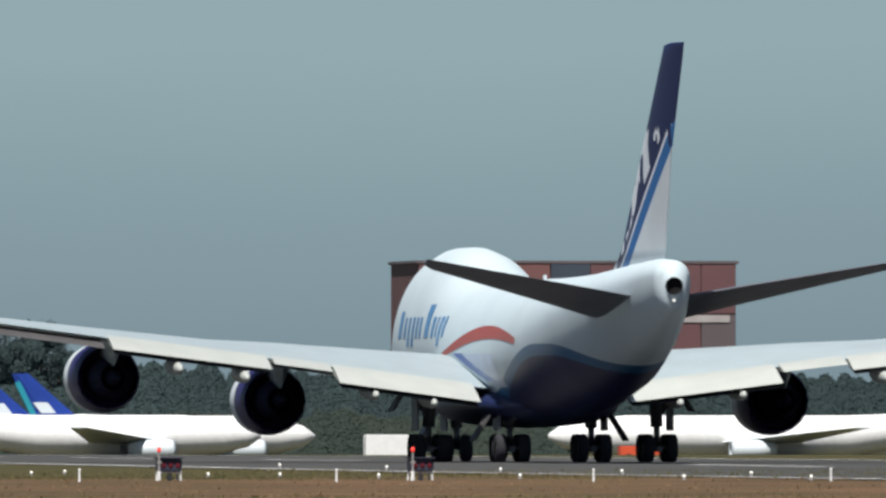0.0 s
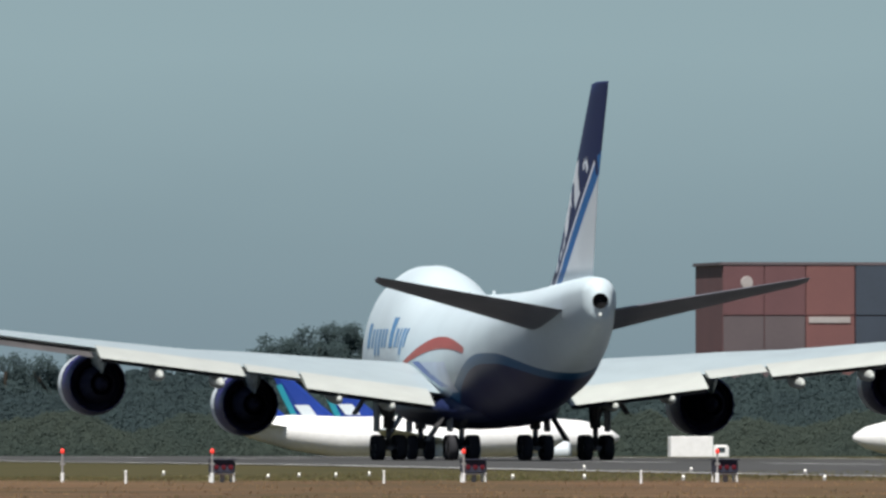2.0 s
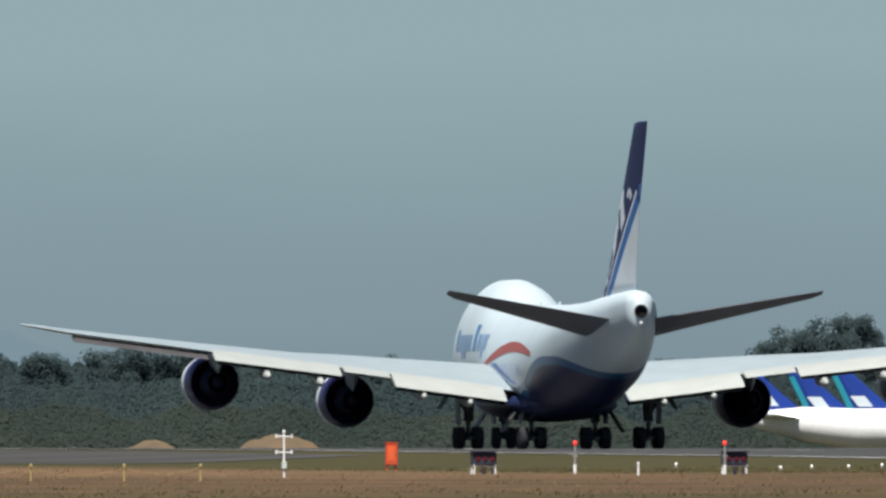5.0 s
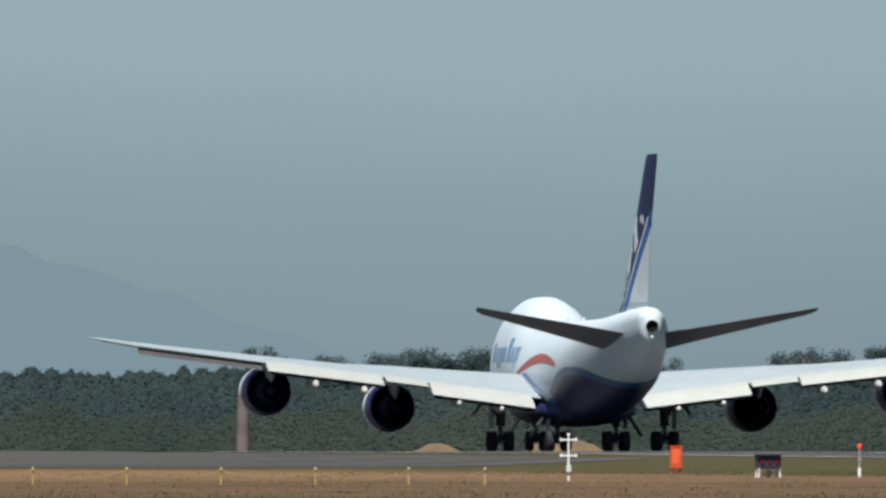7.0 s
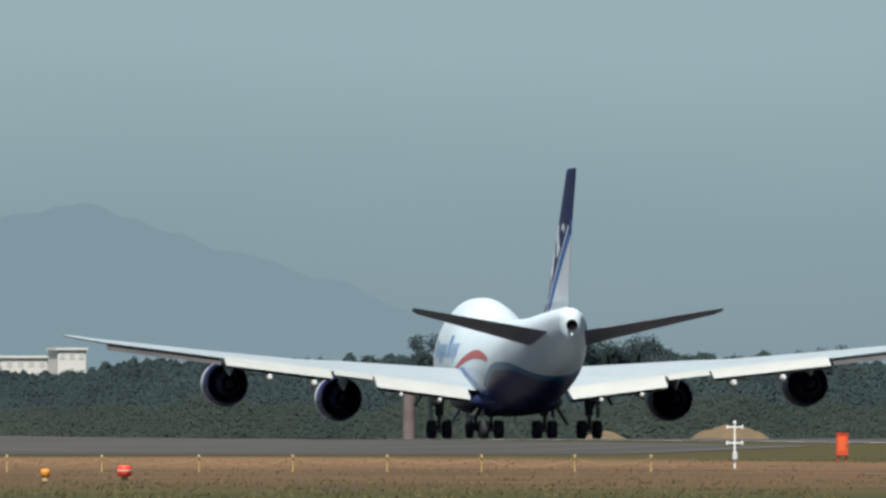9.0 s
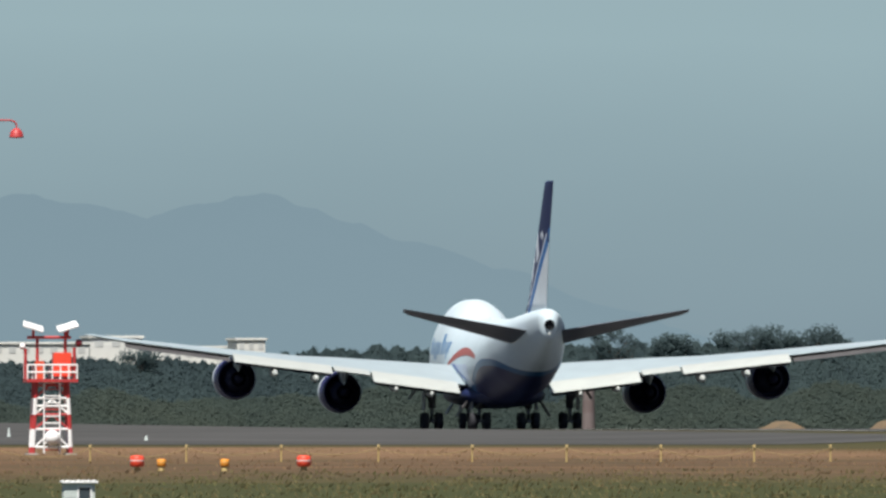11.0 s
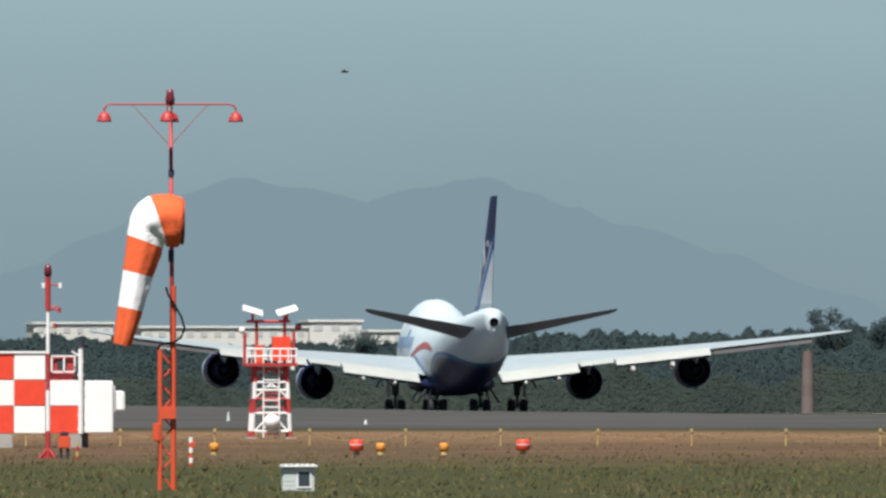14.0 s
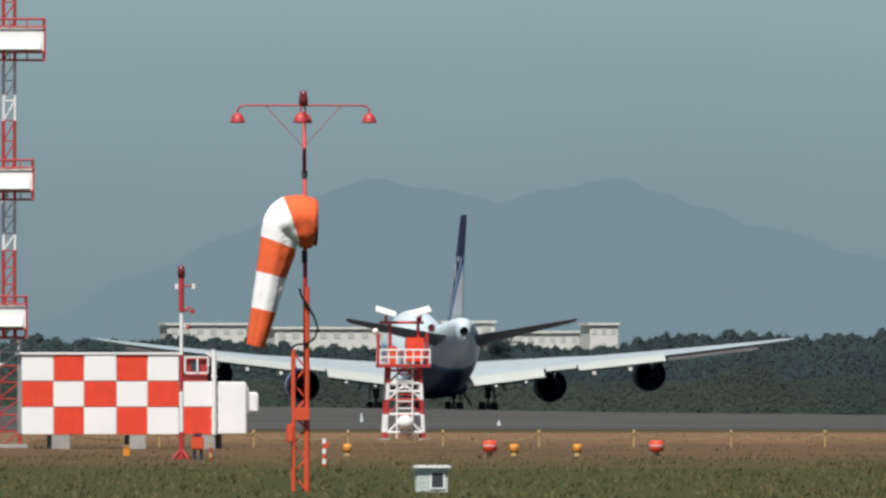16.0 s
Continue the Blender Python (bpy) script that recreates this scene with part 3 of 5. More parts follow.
def cargo_aeroplane():
    a = empty("cargo_aeroplane", pose(LANE, 984, 1.3), "white four-engined freighter with navy belly rolling on the runway", "aeroplane")
    part("fuselage", fuselage_mesh(), fuselage_paint(), a, "white fuselage with navy belly and blue band", True)
    bm = bmesh.new()
    rings = []
    for y, w, zb, zt in ((30.5, 0.4, 2.5, 2.9), (33, 2.2, 1.95, 3.3), (37, 3.35, 1.7, 3.7), (44, 3.6, 1.62, 3.9), (52, 3.4, 1.7, 3.9), (57, 2.4, 1.9, 3.2), (60, 0.4, 2.1, 2.6)):
        rings.append([bm.verts.new((w * math.cos(t), y, (zb + zt) / 2 + (zt - zb) / 2 * math.sin(t))) for t in [2 * math.pi * k / 24 for k in range(24)]])
    skin(bm, rings)
    part("belly_fairing", bm, NAVY, a, "navy wing-to-body fairing", True)
    bm = bmesh.new()
    turned(bm, [(-0.02, 0.01), (-0.03, 0.33), (-0.24, 0.35), (-0.24, 0.38), (0.2, 0.42)], (0, 0, 8.12), seg=20)
    part("tail_exhaust", bm, CABLE, a, "black auxiliary exhaust in the tail cone")
    bm = bmesh.new()
    turned(bm, [(-0.10, 0.03), (-0.06, 0.08), (0.1, 0.10)], (0, 0, 7.45), seg=12, caps=True)
    part("tail_light", bm, LAMPWHITE, a, "white tail light")
    for side in (-1, 1):
        w = part("wing", wing_panel(side), WINGGREY, a, "grey wing with raked tip", True)
        for s0, s1, ch, dr in ((3.6, 10.6, 3.5, 14), (13.9, 22.0, 2.8, 13)):
            part("flap", flap(side, s0, s1, ch, dr), FLAPWHITE, w, "white flap lowered for take-off")
            # Added dark sheet just below the flap: stands in for its underside shade.
            part("flap_vane", flap(side, s0 + 0.1, s1 - 0.1, ch * 0.97, dr + 2.2, 0.02), DARKGREY, w, "dark sheet for the shade under the flap")
        part("inboard_aileron", flap(side, 10.8, 13.7, 2.5, 8), FLAPWHITE, w)
        # Dark colour puts the shaded outer wing underside onto the drooped aileron.
        part("outboard_aileron", flap(side, 22.3, 30.8, 1.9, 12, 0.14), DARKGREY, w, "drooped outboard aileron with underside shade painted dark")
        for s, ln in ((5.9, 4.6), (8.8, 4.6), (15.3, 4.0), (18.7, 3.8)):
            fairing(w, side * s, table(WTE, s) - 1.7, table(WZ, s) - 1.05, ln)
        for s, y, z in ((12.15, 44.0, 2.95), (21.2, 36.4, 4.0)):
            engine(a, side * s, y, z)
            pylon(a, side * s, y, z, table(WZ, s) + 0.15)
        bm = bmesh.new()
        lifting(bm, [(side * s, le, te, z, 0.125, -7.0) for s, le, te, z in ((0.6, 12.2, 4.2, 7.55), (4, 9.6, 3.6, 8.15), (8, 6.5, 2.7, 8.82), (10.6, 4.4, 2.0, 9.25), (11.1, 3.4, 1.9, 9.33))])
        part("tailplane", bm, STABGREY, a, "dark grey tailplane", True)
        bogie(a, side * 5.5, 39.0, 3.6, 4, -side * 0.1)
        bogie(a, side * 1.95, 36.6, 2.2, 4)
    bogie(a, 0.0, 66.2, 2.4, 2)
    bm = bmesh.new()
    lifting(bm, [(0, le, te, z, 0.10, 0) for le, te, z in ((16.5, 3.0, 8.7), (13.6, 2.4, 9.9), (8.4, 0.7, 14.2), (2.9, -2.5, 18.6), (2.2, -2.8, 19.15), (0.8, -2.9, 19.25))], upright=True)
    f = part("fin", bm, fin_paint(), a, "fin with navy tip, white waves and blue band", True)
    # painted shapes on the side: brick red arc, blue stroke, pale panel, lettering in plain bars
    def arc(u, v):
        y = 27.0 + 22.5 * u
        return y, 5.15 + 0.75 * math.sin(math.pi * (0.18 + 0.82 * u)) - 0.15 * u + (0.15 + 0.5 * math.sin(math.pi * (0.1 + 0.85 * u))) * v
    part("red_arc", side_patch(arc, 24, 3), REDARC, a, "brick red painted arc")
    part("blue_stroke", side_patch(lambda u, v: (46.0 - 9.0 * u - 2.6 * v, 5.2 - 1.35 * u), 16, 3), BLUE, a, "blue painted stroke")
    part("pale_panel", side_patch(lambda u, v: (42.8 - 8.0 * u - (9.0 - 6.0 * u) * v, 5.15 - 1.6 * u), 14, 8), LIGHTBLUE_PALE, a, "pale blue painted panel")
    for k, (y0, y1, z0, z1) in enumerate(((68.2, 66.9, 6.0, 7.3), (66.5, 65.6, 6.0, 7.0), (65.2, 64.3, 5.6, 7.0), (63.9, 63.0, 5.6, 7.0), (62.7, 61.9, 6.0, 7.0), (61.6, 60.8, 6.0, 7.0),
                                          (59.9, 58.3, 6.0, 7.6), (57.9, 57.0, 6.0, 7.0), (56.7, 56.2, 6.0, 7.0), (55.8, 55.0, 5.6, 7.0), (54.7, 53.9, 6.0, 7.0))):
        part("lettering_bar", side_patch(lambda u, v: (y0 - 4.2 + (y1 - y0) * 0.8 * u, z0 + (z1 - z0) * v), 2, 4), LETTER, a)
    for y in (38, 47):
        bm = box(bmesh.new(), -0.04, 0.04, y, y + 0.7, fus_at(y)[1] - 0.05, fus_at(y)[1] + 0.20, 0.02)
        part("aerial", bm, WHITE, a)
    return a


LIGHTBLUE_PALE = mat("pale_blue_paint", (0.45, 0.52, 0.66), 0.4, scale=0.5)
bm = wheel_mesh()
tmp = part("wheel_mesh", bm, TYRE, None, "", True)
WHEEL = tmp.data
bpy.data.objects.remove(tmp)
tmp = part("hub_mesh", hub_mesh(), STEEL)
HUB = tmp.data
bpy.data.objects.remove(tmp)
aeroplane = cargo_aeroplane()


# ---- distance ----
def at(px, py, dist):
    """A place by its bearing and height above the level line (720), in units of 1/40500 radian, at a distance along the runway."""
    x = dist * math.tan((px + 2646) / F)
    return x, EYE[2] + math.hypot(x, dist) * (720 - py) / F


def sky_backdrop():
    m = bpy.data.materials.new("grey_cloud_bank")
    m.use_nodes = True
    nt = m.node_tree
    nt.nodes.clear()
    out, em, ramp, tc, sep, mr, no, ad = (nt.nodes.new(k) for k in ("ShaderNodeOutputMaterial", "ShaderNodeEmission", "ShaderNodeValToRGB", "ShaderNodeTexCoord", "ShaderNodeSeparateXYZ", "ShaderNodeMapRange", "ShaderNodeTexNoise", "ShaderNodeMath"))
    mp = nt.nodes.new("ShaderNodeMapping")
    mp.inputs["Scale"].default_value = (0.006, 0.0, 0.02)
    no.inputs["Scale"].default_value, no.inputs["Detail"].default_value = 1.0, 3
    nt.links.new(tc.outputs["Object"], sep.inputs[0])
    nt.links.new(tc.outputs["Object"], mp.inputs[0])
    nt.links.new(mp.outputs[0], no.inputs["Vector"])
    ad.operation = "MULTIPLY_ADD"
    ad.inputs[1].default_value = 26.0
    nt.links.new(no.outputs["Fac"], ad.inputs[0])
    nt.links.new(sep.outputs["Z"], ad.inputs[2])
    mr.inputs["From Min"].default_value, mr.inputs["From Max"].default_value = 0.0, 100.0
    nt.links.new(ad.outputs[0], mr.inputs["Value"])
    nt.links.new(mr.outputs[0], ramp.inputs[0])
    el = ramp.color_ramp.elements
    el[0].position, el[0].color = 0.12, (0.139, 0.195, 0.227, 1)
    el[1].position, el[1].color = 1.0, (0.217, 0.299, 0.325, 1)
    for p, c in ((0.35, (0.158, 0.218, 0.250)), (0.6, (0.174, 0.241, 0.270))):
        e = el.new(p)
        e.color = (*c, 1)
    nt.links.new(ramp.outputs[0], em.inputs[0])
    nt.links.new(em.outputs[0], out.inputs[0])
    bm = bmesh.new()
    R = 4940
    cols = []
    for k in range(61):
        a = radians(-40 + 90 * k / 60)
        cols.append([bm.verts.new((R * math.sin(a), R * math.cos(a), z)) for z in (-60, 60, 180, 500)])
    for a, b in zip(cols, cols[1:]):
        for j in range(3):
            bm.faces.new((a[j], b[j], b[j + 1], a[j + 1]))
    tagged(part("backdrop_sky", bm, m), "grey-blue layered cloud above the horizon", "sky", kind="structure")


def mountains():
    m = bpy.data.materials.new("haze_glow_mountain")
    m.use_nodes = True
    nt = m.node_tree
    b = nt.nodes["Principled BSDF"]
    no, ramp, tc = nt.nodes.new("ShaderNodeTexNoise"), nt.nodes.new("ShaderNodeValToRGB"), nt.nodes.new("ShaderNodeTexCoord")
    no.inputs["Scale"].default_value, no.inputs["Detail"].default_value = 0.02, 5
    nt.links.new(tc.outputs["Object"], no.inputs["Vector"])
    nt.links.new(no.outputs["Fac"], ramp.inputs[0])
    # Haze painted in: base stays black, the bluish emission gives all the colour.
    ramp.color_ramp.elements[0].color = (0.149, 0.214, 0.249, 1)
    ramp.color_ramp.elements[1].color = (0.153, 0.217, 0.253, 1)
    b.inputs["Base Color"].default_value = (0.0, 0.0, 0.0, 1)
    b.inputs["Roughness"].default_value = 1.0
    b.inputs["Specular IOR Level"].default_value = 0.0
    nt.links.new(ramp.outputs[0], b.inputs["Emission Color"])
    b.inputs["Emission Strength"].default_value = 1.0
    ridge = [(-900, 60), (-500, 90), (-176, 150), (14, 235), (164, 300), (300, 372), (424, 405), (520, 390), (640, 366), (740, 386), (844, 404), (930, 385), (1014, 352), (1106, 322), (1306, 266), (1456, 205), (1700, 140), (2000, 80), (2400, 20)]
    bm = bmesh.new()
    rows = []
    for depth, f in ((4650, -0.1), (4720, 0.45), (4790, 0.8), (4860, 1.0)):
        row = []
        for k in range(241):
            px = -900 + 3300 * k / 240
            e = smooth_table(ridge, px) + 9 * noise.noise((px / 70, f, 0)) + 4 * noise.noise((px / 22, f, 3))
            x, z = at(px, 720 - e * f, depth)
            row.append(bm.verts.new((x, depth + 25 * noise.noise((px / 90, f * 3, 7)), z)))
        rows.append(row)
    for a, b2 in zip(rows, rows[1:]):
        for k in range(240):
            bm.faces.new((a[k], a[k + 1], b2[k + 1], b2[k]))
    tagged(part("backdrop_mountains", bm, m, None, "", True), "twin-peaked mountain range with blue haze in its colour", "mountain", kind="structure")


sky_backdrop()
mountains()

TREETOP = [(-700, 134), (0, 134), (240, 130), (320, 118), (560, 120), (820, 118), (950, 140), (1000, 142), (1250, 138), (1420, 150), (1750, 154), (1900, 158), (2200, 140), (2700, 150), (3100, 160), (3640, 150), (4200, 140), (5000, 135)]


def spray(store, p, s, rnd):
    """One small tilted leaf spray; store is a list of vertices and one of faces."""
    vs, fs = store
    g = [rnd.gauss(0, 1) for _ in range(6)]
    # sprays turn their faces towards the light, each a little its own way
    face = Vector((-0.4 + 0.35 * g[3], -0.7 + 0.35 * g[4], 0.75 + 0.35 * g[5])).normalized()
    a = face.cross(Vector((g[1], g[2], g[0]))).normalized()
    ux, uy, uz = a * s
    wx, wy, wz = face.cross(a) * (s * 0.75)
    i = len(vs)
    vs += [(p[0] + ux, p[1] + uy, p[2] + uz), (p[0] + wx, p[1] + wy, p[2] + wz), (p[0] - ux, p[1] - uy, p[2] - uz), (p[0] - wx * 0.8, p[1] - wy, p[2] - wz * 0.9)]
    fs.append((i, i + 1, i + 2, i + 3))


def leaf_clump(store, c, r, n, rnd, inner=0.35):
    """Small leaf sprays filling an uneven clump."""
    for _ in range(n):
        g = [rnd.gauss(0, 1) for _ in range(3)]
        k = r * rnd.uniform(inner, 1.05) / (math.sqrt(g[0] ** 2 + g[1] ** 2 + g[2] ** 2) or 1)
        spray(store, (c[0] + g[0] * k, c[1] + g[1] * k, c[2] + g[2] * k * 0.85), r * rnd.uniform(0.07, 0.14), rnd)


def leaf_mesh(name, store, material, parent=None):
    me = bpy.data.meshes.new(name)
    me.from_pydata(store[0], [], store[1])
    me.materials.append(material)
    ob = new(name, me)
    ob.parent = parent
    return ob


def wood_belt(name, dist, px0, px1, scale, material, label, seed):
    """A belt of trees: crown beside crown in one uneven canopy that leans back as it rises, with leaf sprays all over it."""
    rnd = random.Random(seed)
    crowns = []
    px = px0 - 40
    while px < px1 + 40:
        crowns.append((px, rnd.uniform(15, 30), rnd.uniform(0.86, 0.99), rnd.uniform(1.2, 2.6)))
        px += rnd.uniform(11, 25)
    store = ([], [])
    vs, fs = store
    rows, first, n = 12, 0, 0
    px = px0
    while px <= px1:
        best = 0.74
        while first < len(crowns) and crowns[first][0] < px - 60:
            first += 1
        for c in crowns[first:first + 14]:
            u = abs(px - c[0]) / c[1]
            if u < 1:
                best = max(best, c[2] * (1 - u ** c[3] * 0.22))
        e = smooth_table(TREETOP, px) * (scale + (1 - scale) * 0.45 * noise.noise((px / 130, seed, 0))) * best
        x, top = at(px, 720 - e, dist)
        gz = ground_z(x, dist) - 0.2
        h = max(1.5, top - gz)
        for k in range(rows):
            v = k / (rows - 1)
            bulge = 0.55 * noise.noise((px / 16, v * 5, seed)) + 0.10 * noise.noise((px / 6, v * 11, seed + 9))
            y = dist + 10.0 * v ** 1.2 + bulge
            z = gz + h * v
            vs.append((x, y, z))
        if n:
            b = n * rows
            fs += [(b - rows + k, b + k, b + k + 1, b - rows + k + 1) for k in range(rows - 1)]
        n += 1
        px += 4.0
    for _ in range(150000):
        i = rnd.randrange(n)
        v = rnd.random() ** 0.8
        k = min(rows - 2, int(v * (rows - 1)))
        a, b, w = vs[i * rows + k], vs[i * rows + k + 1], v * (rows - 1) - k
        p = [a[m] + (b[m] - a[m]) * w for m in range(3)]
        lift = rnd.random() ** 2
        spray(store, (p[0] + rnd.uniform(-0.25, 0.25), p[1] - 0.30 * lift, p[2] + 0.30 * lift), rnd.uniform(0.10, 0.24), rnd)
    tagged(leaf_mesh(name, store, material), label, "woods", kind="stuff")


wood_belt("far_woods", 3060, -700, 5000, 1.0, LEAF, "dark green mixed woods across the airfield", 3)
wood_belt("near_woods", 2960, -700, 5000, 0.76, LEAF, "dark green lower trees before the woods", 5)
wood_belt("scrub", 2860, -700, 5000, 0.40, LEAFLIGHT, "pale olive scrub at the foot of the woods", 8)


def lone_tree(px, e, dist, width, seed):
    rnd = random.Random(seed)
    x, top = at(px, 720 - e, dist)
    gz = ground_z(x, dist)
    h = top - gz
    t = empty("tree", pose(x, dist, gz), "tall dark broadleaf tree rising over the woods", "tree", "tall trees at the woods")
    bm = bmesh.new()
    bent(bm, [(0, 0, -0.3), (0.15, 0, h * 0.3), (-0.1, 0.1, h * 0.6), (0.1, 0, h * 0.85)], 0.32)
    for k in range(6):
        a = rnd.uniform(0, 6.28)
        z0 = h * rnd.uniform(0.35, 0.7)
        tube(bm, (0, 0, z0), (width * 0.35 * math.cos(a), width * 0.35 * math.sin(a), z0 + h * 0.2), 0.14, 0.05, 6)
    part("trunk", bm, BARK, t)
    bm = ([], [])
    for k in range(40):
        a, u = rnd.uniform(0, 6.28), rnd.random()
        rr = width * 0.5 * math.sqrt(rnd.random()) * (0.55 + 0.6 * math.sin(math.pi * (0.15 + 0.75 * u)))
        leaf_clump(bm, (rr * math.cos(a), rr * math.sin(a), h * (0.3 + 0.66 * u)), width * rnd.uniform(0.14, 0.24), 190, rnd)
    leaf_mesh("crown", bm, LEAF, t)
    return t


for i, (px, e, w) in enumerate(((1465, 168, 7), (1500, 160, 6), (1600, 158, 8), (1735, 168, 7), (1780, 160, 6), (2420, 168, 8), (2500, 160, 8), (2560, 172, 6),
                                (2885, 196, 8), (2925, 208, 8), (2975, 218, 9), (3020, 222, 8), (3055, 205, 6), (2160, 160, 7), (1835, 172, 6), (4290, 165, 7), (640, 132, 6), (1690, 160, 7))):
    lone_tree(px, e, 2990, w, 40 + i)


def maroon_building():
    d = 3300
    x0, _ = at(3690, 385, d)
    x1, _ = at(4252, 385, d)
    zt = at(3940, 388, d)[1]
    gz = ground_z(x0, d) - 0.4
    b = empty("terminal_building", pose(x0, d, gz), "maroon clad building with a slate blue stair tower", "building")
    w, h = x1 - x0, zt - gz
    part("wall", box(bmesh.new(), 0, w, 0.3, 26, 0, h - 0.5, 0.05), MAROON, b, "maroon wall behind the cladding")
    part("roof", box(bmesh.new(), -0.4, w + 0.4, -0.1, 26.4, h - 0.5, h, 0.1), GREYCLAD, b)
    cols = [0, 0.13, 0.26, 0.415, 0.54, 0.66, 0.78, 0.89, 1.0]
    rows = [0, 0.2, 0.38, 0.56, 0.74, 0.985]
    rnd = random.Random(4)
    for i in range(8):
        for j in range(5):
            if i == 3:
                m = SLATE
            elif j == 4:
                m = MAROON if i != 2 else BRICKRED
            elif i in (2,) and j > 0:
                m = BRICKRED
            else:
                m = rnd.choice((MAROON, GREYCLAD, GREYCLAD, BRICKRED) if i > 3 else (GREYCLAD, MAROON, GREYCLAD))
            part("panel", box(bmesh.new(), cols[i] * w + 0.08, cols[i + 1] * w - 0.08, 0.0 if i != 3 else -0.5, 0.3, rows[j] * h + 0.08, rows[j + 1] * h - 0.08, 0.04), m, b)
    for c0, c1, r0, r1 in ((0.27, 0.40, 0.705, 0.735), (0.56, 0.76, 0.70, 0.735), (0.80, 0.98, 0.70, 0.735), (0.56, 0.64, 0.50, 0.53), (0.02, 0.12, 0.46, 0.485), (0.68, 0.95, 0.33, 0.352)):
        part("window_band", box(bmesh.new(), c0 * w, c1 * w, -0.14, 0.02, r0 * h, r1 * h, 0.02), PALECLAD, b, "pale band of windows")
    bm = bmesh.new()
    turned(bm, [(-0.16, 0.0), (-0.15, 0.85), (0.02, 0.95)], (0.075 * w, 0, 0.90 * h), seg=20)
    part("round_sign", bm, PALECLAD, b, "pale round sign")


maroon_building()


def far_block(name, px0, px1, py, d, label, rows, bays):
    x0, zt = at(px0, py, d)
    x1, _ = at(px1, py, d)
    gz = ground_z(x0, d)
    b = empty(name, pose(x0, d, gz), label, "building", "white buildings beyond the woods")
    w, h = x1 - x0, zt - gz
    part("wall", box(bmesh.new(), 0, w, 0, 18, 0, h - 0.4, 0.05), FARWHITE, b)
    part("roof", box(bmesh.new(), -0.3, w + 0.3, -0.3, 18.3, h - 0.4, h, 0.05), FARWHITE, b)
    for j in range(rows):
        for i in range(bays):
            xa = w * (i + 0.25) / bays
            za = h - 1.8 - 3.1 * j
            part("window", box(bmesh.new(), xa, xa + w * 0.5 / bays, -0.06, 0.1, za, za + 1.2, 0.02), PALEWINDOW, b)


# Glass paled almost to the wall colour, so distance haze is painted in.
PALEWINDOW = mat("haze_paled_window_glass", (0.50, 0.51, 0.49), 0.3)
far_block("office_block", 250, 545, 577, 3620, "long pale office block with rows of windows", 2, 12)
far_block("hangar", 548, 640, 566, 3640, "pale hangar above the far woods", 1, 3)
far_block("office_block", 655, 790, 584, 3620, "low pale office block", 1, 7)
far_block("control_block", 808, 858, 570, 3600, "square white block above the trees", 2, 3)
far_block("office_block", 60, 200, 570, 3660, "long pale office block with rows of windows", 2, 6)


